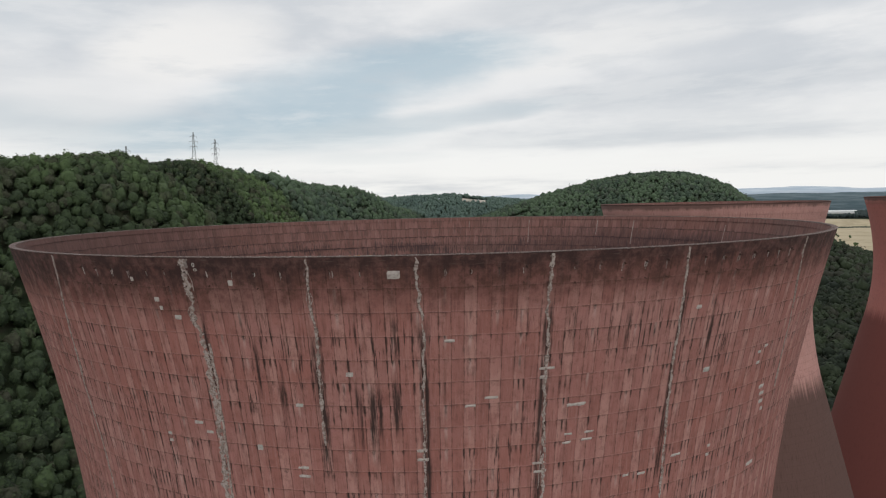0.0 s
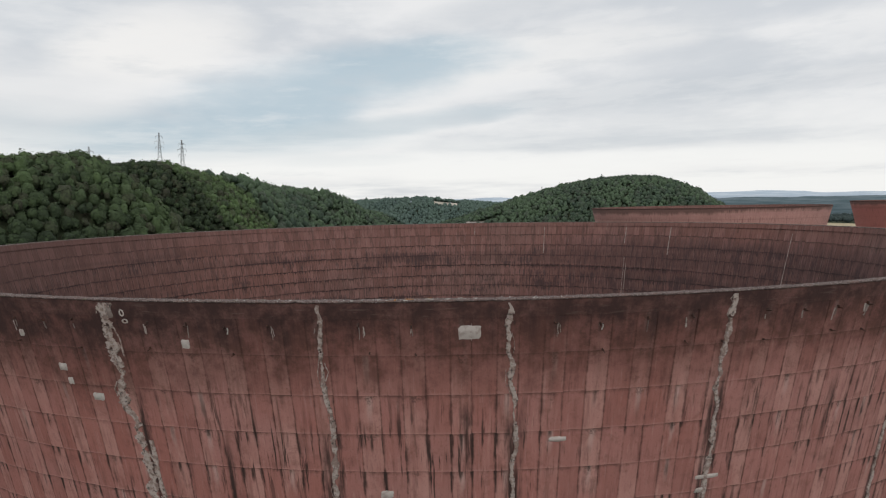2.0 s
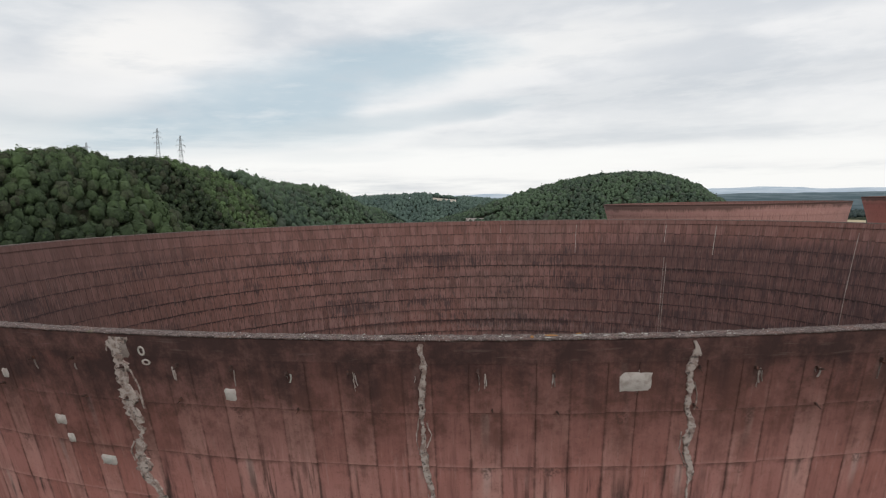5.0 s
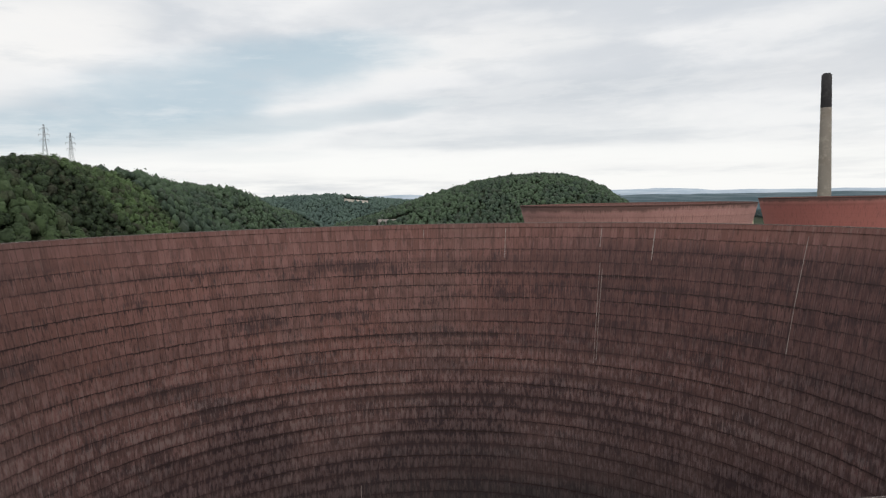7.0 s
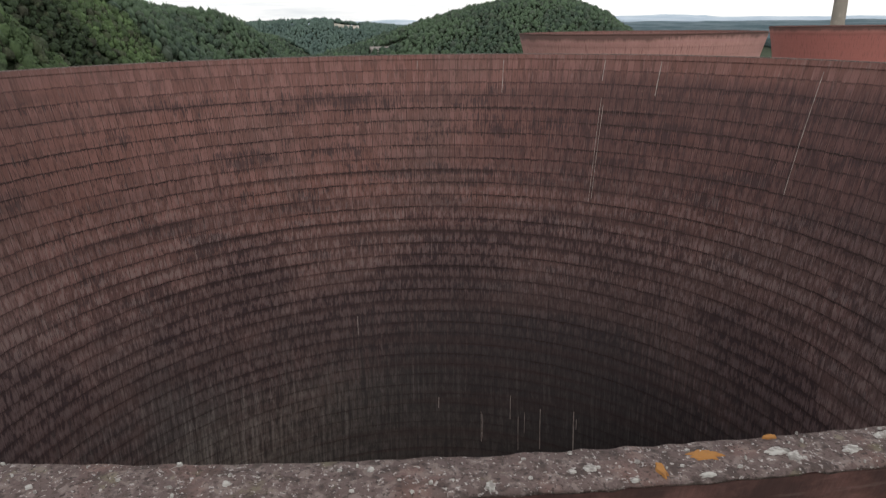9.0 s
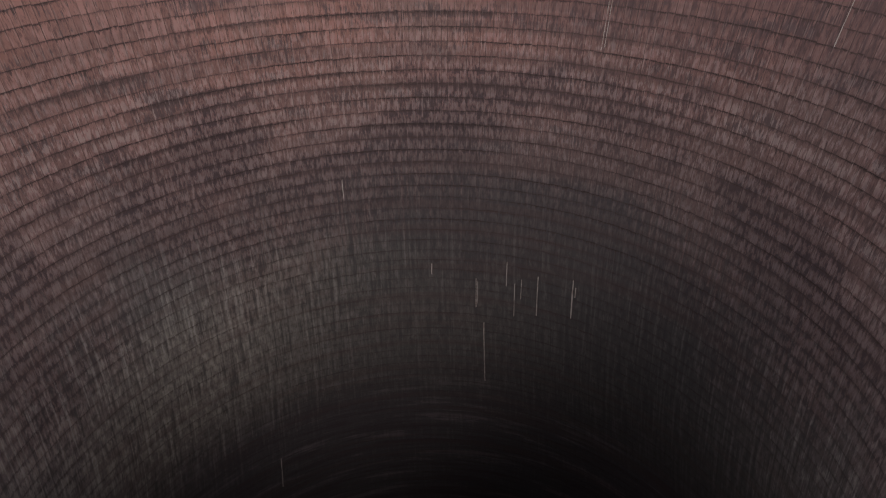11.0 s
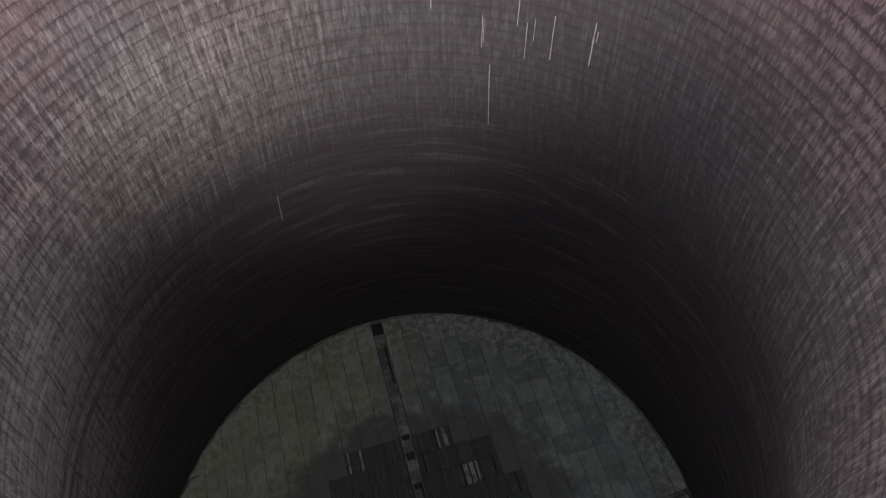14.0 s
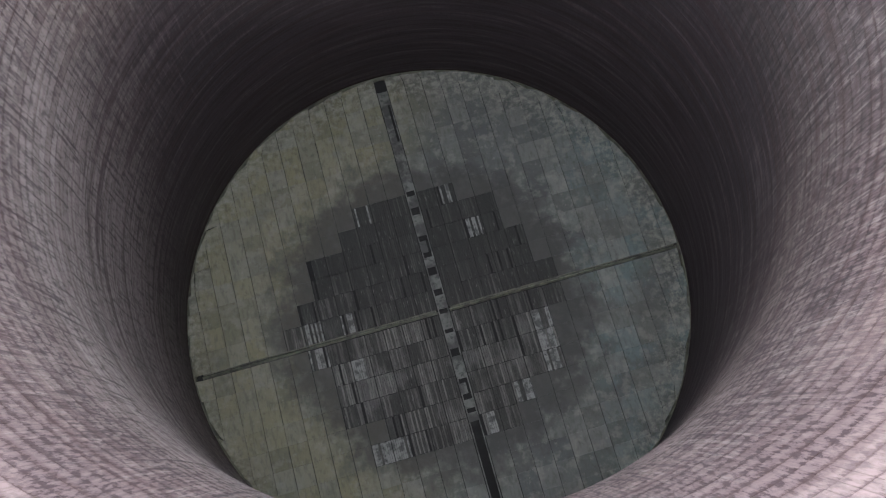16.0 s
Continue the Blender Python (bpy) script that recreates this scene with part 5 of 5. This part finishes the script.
p = scatter(-430, -60, 60, 620, 3.9, 1)
az, el, d = view(p, 12)
slope = ground_z(p[:, 0], p[:, 1])
keep = (az > -44) & (slope > 2.5) & ((el > -3.4) | (az < -24))
p = p[keep]
near = np.hypot(p[:, 0], p[:, 1]) < 430
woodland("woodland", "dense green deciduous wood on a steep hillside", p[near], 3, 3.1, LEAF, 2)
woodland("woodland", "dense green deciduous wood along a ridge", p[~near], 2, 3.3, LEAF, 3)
p = scatter(-420, -40, 620, 1750, 8.8, 4)
az, el, d = view(p, 12)
p = p[(az < 4) & (el > -2.8) & (ground_z(p[:, 0], p[:, 1]) > 20)]
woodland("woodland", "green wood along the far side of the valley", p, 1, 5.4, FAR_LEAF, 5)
p = scatter(-260, 640, 760, 1560, 6.8, 6)
az, el, d = view(p, 12)
p = p[(az > -8) & (az < 25) & (el > -2.6) & (ground_z(p[:, 0], p[:, 1]) > 14) & ~((np.abs(p[:, 0] - 23) < 32) & (p[:, 1] > 1076) & (p[:, 1] < 1112))]
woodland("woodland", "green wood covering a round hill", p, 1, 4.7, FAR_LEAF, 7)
p = scatter(-520, 160, 1900, 2300, 8.6, 8)
az, el, d = view(p, 12)
p = p[(el > -2.4) & ~((az > -3.1) & (az < -0.9) & (d > 2196) & (d < 2296))]
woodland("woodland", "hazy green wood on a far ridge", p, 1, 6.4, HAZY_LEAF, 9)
p = scatter(80, 800, 160, 1500, 10.5, 10)
az, el, d = view(p, 10)
edge = 1600 - 520 * (az - 23) / 6.5
p = p[(az > 21) & (az < 31) & (d > 300) & (d < edge) & (np.hypot(p[:, 0] - 147, p[:, 1] - 181) > 62)]
d = view(p, 10)[2]
woodland("woodland", "green trees on low ground behind the towers, darkened for shade", p[d >= 760], 1, 6.2, SHADED_LEAF, 11)
p = scatter(80, 420, 160, 760, 7.0, 14)
az, el, d = view(p, 10)
p = p[(az > 21) & (az < 31) & (d > 300) & (d < 760) & (np.hypot(p[:, 0] - 147, p[:, 1] - 181) > 62)]
woodland("woodland", "green trees close behind the towers, darkened for shade", p, 2, 4.8, SHADED_LEAF, 15)
p = scatter(700, 2300, 1900, 3500, 17.0, 12)
az, el, d = view(p, 16)
p = p[(az > 20) & (az < 40) & (d > 2530) & ~((az > 24.7) & (az < 26.6) & (d > 2900))]
woodland("woodland", "dark belt of trees beyond the fields", p, 1, 6.5, BELT_LEAF, 13)


def bush(x, y, s, seed):
    rng = random.Random(seed)
    top = tagged(new("field_tree"), "small dark tree standing in the harvested field", "tree", "trees in the field")
    bm = bmesh.new()
    bar(bm, (0, 0, 0), (0, 0, 2.2 * s), 0.35 * s, 0.22 * s, 6)
    part("trunk", bm, BARK, top)
    bm = bmesh.new()
    for k in range(14):
        a, r = rng.uniform(0, 6.28), rng.uniform(0, 1.9) * s
        bmesh.ops.create_icosphere(bm, subdivisions=1, radius=rng.uniform(0.8, 1.4) * s,
                                   matrix=Matrix.Translation((r * math.cos(a), r * math.sin(a), rng.uniform(1.8, 4.6) * s)) @ Matrix.Diagonal((1, 1, rng.uniform(0.7, 1.1), 1)))
    for q in bm.verts:
        q.co += 0.35 * s * noise.noise_vector(q.co * 0.9)
    part("crown", bm, LEAF, top)
    top.location = (x, y, float(ground_z(x, y)) + 0.7)


BARK = spotted("bark", (0.09, 0.07, 0.055), [((0.04, 0.032, 0.026), 4.0, 0.45, 0.65, 0.8)])
for i, (a, d, s) in enumerate([(25.0, 1900, 1.2), (25.35, 1860, 1.1), (25.45, 1780, 1.2), (26.2, 1750, 1.3), (26.6, 1480, 1.6), (25.6, 1630, 1.0), (24.6, 1980, 1.2)]):
    bush(*polar(a, d), s, i)

# ---------- chimney, pylons, far buildings and hills ----------
CHIM = spotted("buff_chimney_concrete", (0.31, 0.275, 0.235), [((0.26, 0.22, 0.18), 0.05, 0.45, 0.65, 0.8), ((0.48, 0.42, 0.35), 0.3, 0.5, 0.7, 0.5)], 0.9, 1.0, 0.2)
BLACK = spotted("soot_black_band", (0.035, 0.033, 0.034), [((0.075, 0.07, 0.068), 0.12, 0.5, 0.7, 0.9)], 0.8, 1.0, 0.2)
STEEL = spotted("galvanised_steel", (0.29, 0.30, 0.31), [((0.20, 0.20, 0.205), 0.5, 0.5, 0.7, 0.8)], 0.6, 3.0, 0.2)


def turned(name, rings, n, mat, parent, label=""):
    v, f = lathe(rings, n)
    return part_of(name, mesh_of(name, v, f[:, ::-1], mat, True), parent, label)


def chimney(x, y):
    top = tagged(new("chimney"), "tall buff concrete chimney with a black top", "chimney")
    r = lambda z: 6.4 - 2.85 * z / 205
    turned("shaft", [(r(z), z) for z in (180, 150, 116, 80, 40, 0)], 40, CHIM, top)
    turned("dark_band", [(r(204) - 0.9, 196), (r(204) - 0.9, 205), (r(205) + 0.05, 205), (r(192) + 0.03, 192), (r(180) + 0.02, 180)], 40, BLACK, top, "sooty black band round the mouth")
    for k in range(4):
        turned("flue", [(0.95, 205.0), (0.95, 207.0), (1.15, 207.0), (1.15, 204.0)], 12, BLACK, top).location = (1.6 * math.cos(k * 1.57 + 0.6), 1.6 * math.sin(k * 1.57 + 0.6), -0.8)
    top.location = (x, y, float(ground_z(x, y)) * 0)


chimney(344.4, 474.9)


def pylon(az, d, top_el, seed):
    top = tagged(new("pylon"), "grey steel lattice electricity pylon on the ridge", "pylon", "pylons on the ridge")
    x, y = polar(az, d)
    foot = float(ground_z(x, y))
    tall = 115.9 + d * math.tan(radians(top_el)) - foot
    def w(z):
        return 0.062 * tall * (1 - z / tall) ** 1.3 + 0.010 * tall
    corner = lambda k, z: (w(z) * (1 if k in (0, 3) else -1), w(z) * (1 if k < 2 else -1), z)
    levels = [0, 0.14, 0.27, 0.39, 0.50, 0.60, 0.69, 0.78, 0.87, 0.95, 1.0]
    t = 0.0027 * tall
    for k in range(4):
        bm = bmesh.new()
        for a, b in zip(levels, levels[1:]):
            bar(bm, corner(k, a * tall), corner(k, b * tall), t)
        part("leg", bm, STEEL, top)
    for k in range(4):
        bm = bmesh.new()
        for a, b in zip(levels[:-1], levels[1:]):
            bar(bm, corner(k, a * tall), corner((k + 1) % 4, b * tall), t * 0.65)
            bar(bm, corner((k + 1) % 4, a * tall), corner(k, b * tall), t * 0.65)
        part("lattice_face", bm, STEEL, top)
    for z, half in ((0.66, 0.085), (0.78, 0.105), (0.90, 0.08)):
        for s in (-1, 1):
            bm = bmesh.new()
            tip = (s * half * tall, 0, z * tall)
            for yy in (-1, 1):
                bar(bm, (0, yy * w(z * tall), z * tall), tip, t * 0.7)
                bar(bm, (0, yy * w(z * tall), (z + 0.045) * tall), tip, t * 0.6)
            arm = part("cross_arm", bm, STEEL, top)
            bm = bmesh.new()
            bar(bm, tip, (tip[0], 0, tip[2] - 0.05 * tall), t * 0.8, sides=6)
            part("insulator", bm, STEEL, arm)
    top.location = (x, y, foot)
    top.rotation_euler.z = radians(35 + seed)


pylon(-24.56, 640, 5.72, 0)
pylon(-22.96, 690, 5.20, 10)
pylon(-29.4, 980, 4.62, 5)


def glasshouse():
    top = tagged(new("glasshouse"), "long low white glasshouse beyond the fields", "building")
    WALL = spotted("white_sheeting", (0.75, 0.76, 0.76), [((0.6, 0.62, 0.62), 0.1, 0.5, 0.7, 0.7)], 0.5)
    bm = bmesh.new()
    bmesh.ops.create_cube(bm, size=1, matrix=Matrix.Translation((0, 0, 5)) @ Matrix.Diagonal((135, 40, 10, 1)))
    part("wall", bm, WALL, top)
    bm = bmesh.new()
    for s in (-1, 1):
        bmesh.ops.create_cube(bm, size=1, matrix=Matrix.Translation((0, s * 10.2, 12.4)) @ pose(0, 0, 0, -s * 15) @ Matrix.Diagonal((137, 21.6, 0.6, 1)))
    part("roof", bm, WALL, top)
    top.location = (*polar(25.6, 3820), 12.0)
    top.rotation_euler.z = radians(-25)


glasshouse()


def valley_shed(x, y):
    """A broad shed with a shallow grey roof among the trees of the valley."""
    top = tagged(new("shed"), "broad shed with a shallow grey-brown roof among trees", "building")
    roof = spotted("grey_sheet_roof", (0.25, 0.225, 0.205), [((0.17, 0.15, 0.135), 0.08, 0.45, 0.65, 0.8)], 0.8, 1.0, 0.2)
    wall = spotted("pale_render", (0.34, 0.32, 0.30), [((0.22, 0.21, 0.195), 0.2, 0.5, 0.7, 0.8)], 0.8)
    bm = bmesh.new()
    bmesh.ops.create_cube(bm, size=1, matrix=Matrix.Translation((0, 0, 2)) @ Matrix.Diagonal((56, 24, 8, 1)))
    part("wall", bm, wall, top)
    for s in (-1, 1):
        bm = bmesh.new()
        bmesh.ops.create_cube(bm, size=1, matrix=Matrix.Translation((0, s * 6.6, 8.1)) @ pose(0, 0, 0, -s * 18) @ Matrix.Diagonal((60, 14.4, 0.4, 1)))
        part("roof_slope", bm, roof, top)
    bm = bmesh.new()
    bmesh.ops.create_cube(bm, size=1, matrix=Matrix.Translation((-26, -9, 8.5)) @ Matrix.Diagonal((3.5, 4, 5, 1)))
    part("white_gable", bm, PATCH, top, "small white gable")
    z = float(ground_z(x, y))
    top.location = (x, y, z - 7)
    top.rotation_euler.z = radians(4)
    mast = tagged(new("mast"), "thin pale steel mast beside the shed", "mast")
    bm = bmesh.new()
    bar(bm, (0, 0, 0), (0, 0, 24), 0.35, 0.15, 6)
    part("pole", bm, STEEL, mast)
    bm = bmesh.new()
    bar(bm, (-1.6, 0, 20), (1.6, 0, 20), 0.14, sides=5)
    part("arm", bm, STEEL, mast)
    mast.location = (x - 23, y - 19, float(ground_z(x - 23, y - 19)))


valley_shed(25.0, 1095.0)


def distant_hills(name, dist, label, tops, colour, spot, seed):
    """A far skyline as one long slope, haze put into its colour and glow."""
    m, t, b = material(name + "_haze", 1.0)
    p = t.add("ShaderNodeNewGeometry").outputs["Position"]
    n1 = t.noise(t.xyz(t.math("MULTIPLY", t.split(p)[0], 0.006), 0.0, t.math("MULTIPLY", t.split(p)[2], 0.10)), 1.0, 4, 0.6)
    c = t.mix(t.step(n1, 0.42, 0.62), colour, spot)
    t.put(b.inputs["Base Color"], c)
    # the slope glows weakly to carry the painted haze
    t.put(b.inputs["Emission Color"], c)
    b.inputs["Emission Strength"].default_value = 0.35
    v, n = [], 240
    for i in range(n + 1):
        az = -75 + 150 * i / n
        x, y = polar(az, dist)
        el = np.interp(az, [q[0] for q in tops], [q[1] for q in tops]) + 0.10 * noise.noise((az * 0.35, seed, 0)) + 0.03 * noise.noise((az * 1.7, seed, 3))
        zt = 115.9 + dist * math.tan(radians(el))
        x2, y2 = polar(az, dist + 180)
        v += [(x, y, -10.0), (x, y, zt * 0.75), (x2, y2, zt)]
    f = [[3 * i + k, 3 * i + 3 + k, 3 * i + 4 + k, 3 * i + 1 + k] for i in range(n) for k in range(2)]
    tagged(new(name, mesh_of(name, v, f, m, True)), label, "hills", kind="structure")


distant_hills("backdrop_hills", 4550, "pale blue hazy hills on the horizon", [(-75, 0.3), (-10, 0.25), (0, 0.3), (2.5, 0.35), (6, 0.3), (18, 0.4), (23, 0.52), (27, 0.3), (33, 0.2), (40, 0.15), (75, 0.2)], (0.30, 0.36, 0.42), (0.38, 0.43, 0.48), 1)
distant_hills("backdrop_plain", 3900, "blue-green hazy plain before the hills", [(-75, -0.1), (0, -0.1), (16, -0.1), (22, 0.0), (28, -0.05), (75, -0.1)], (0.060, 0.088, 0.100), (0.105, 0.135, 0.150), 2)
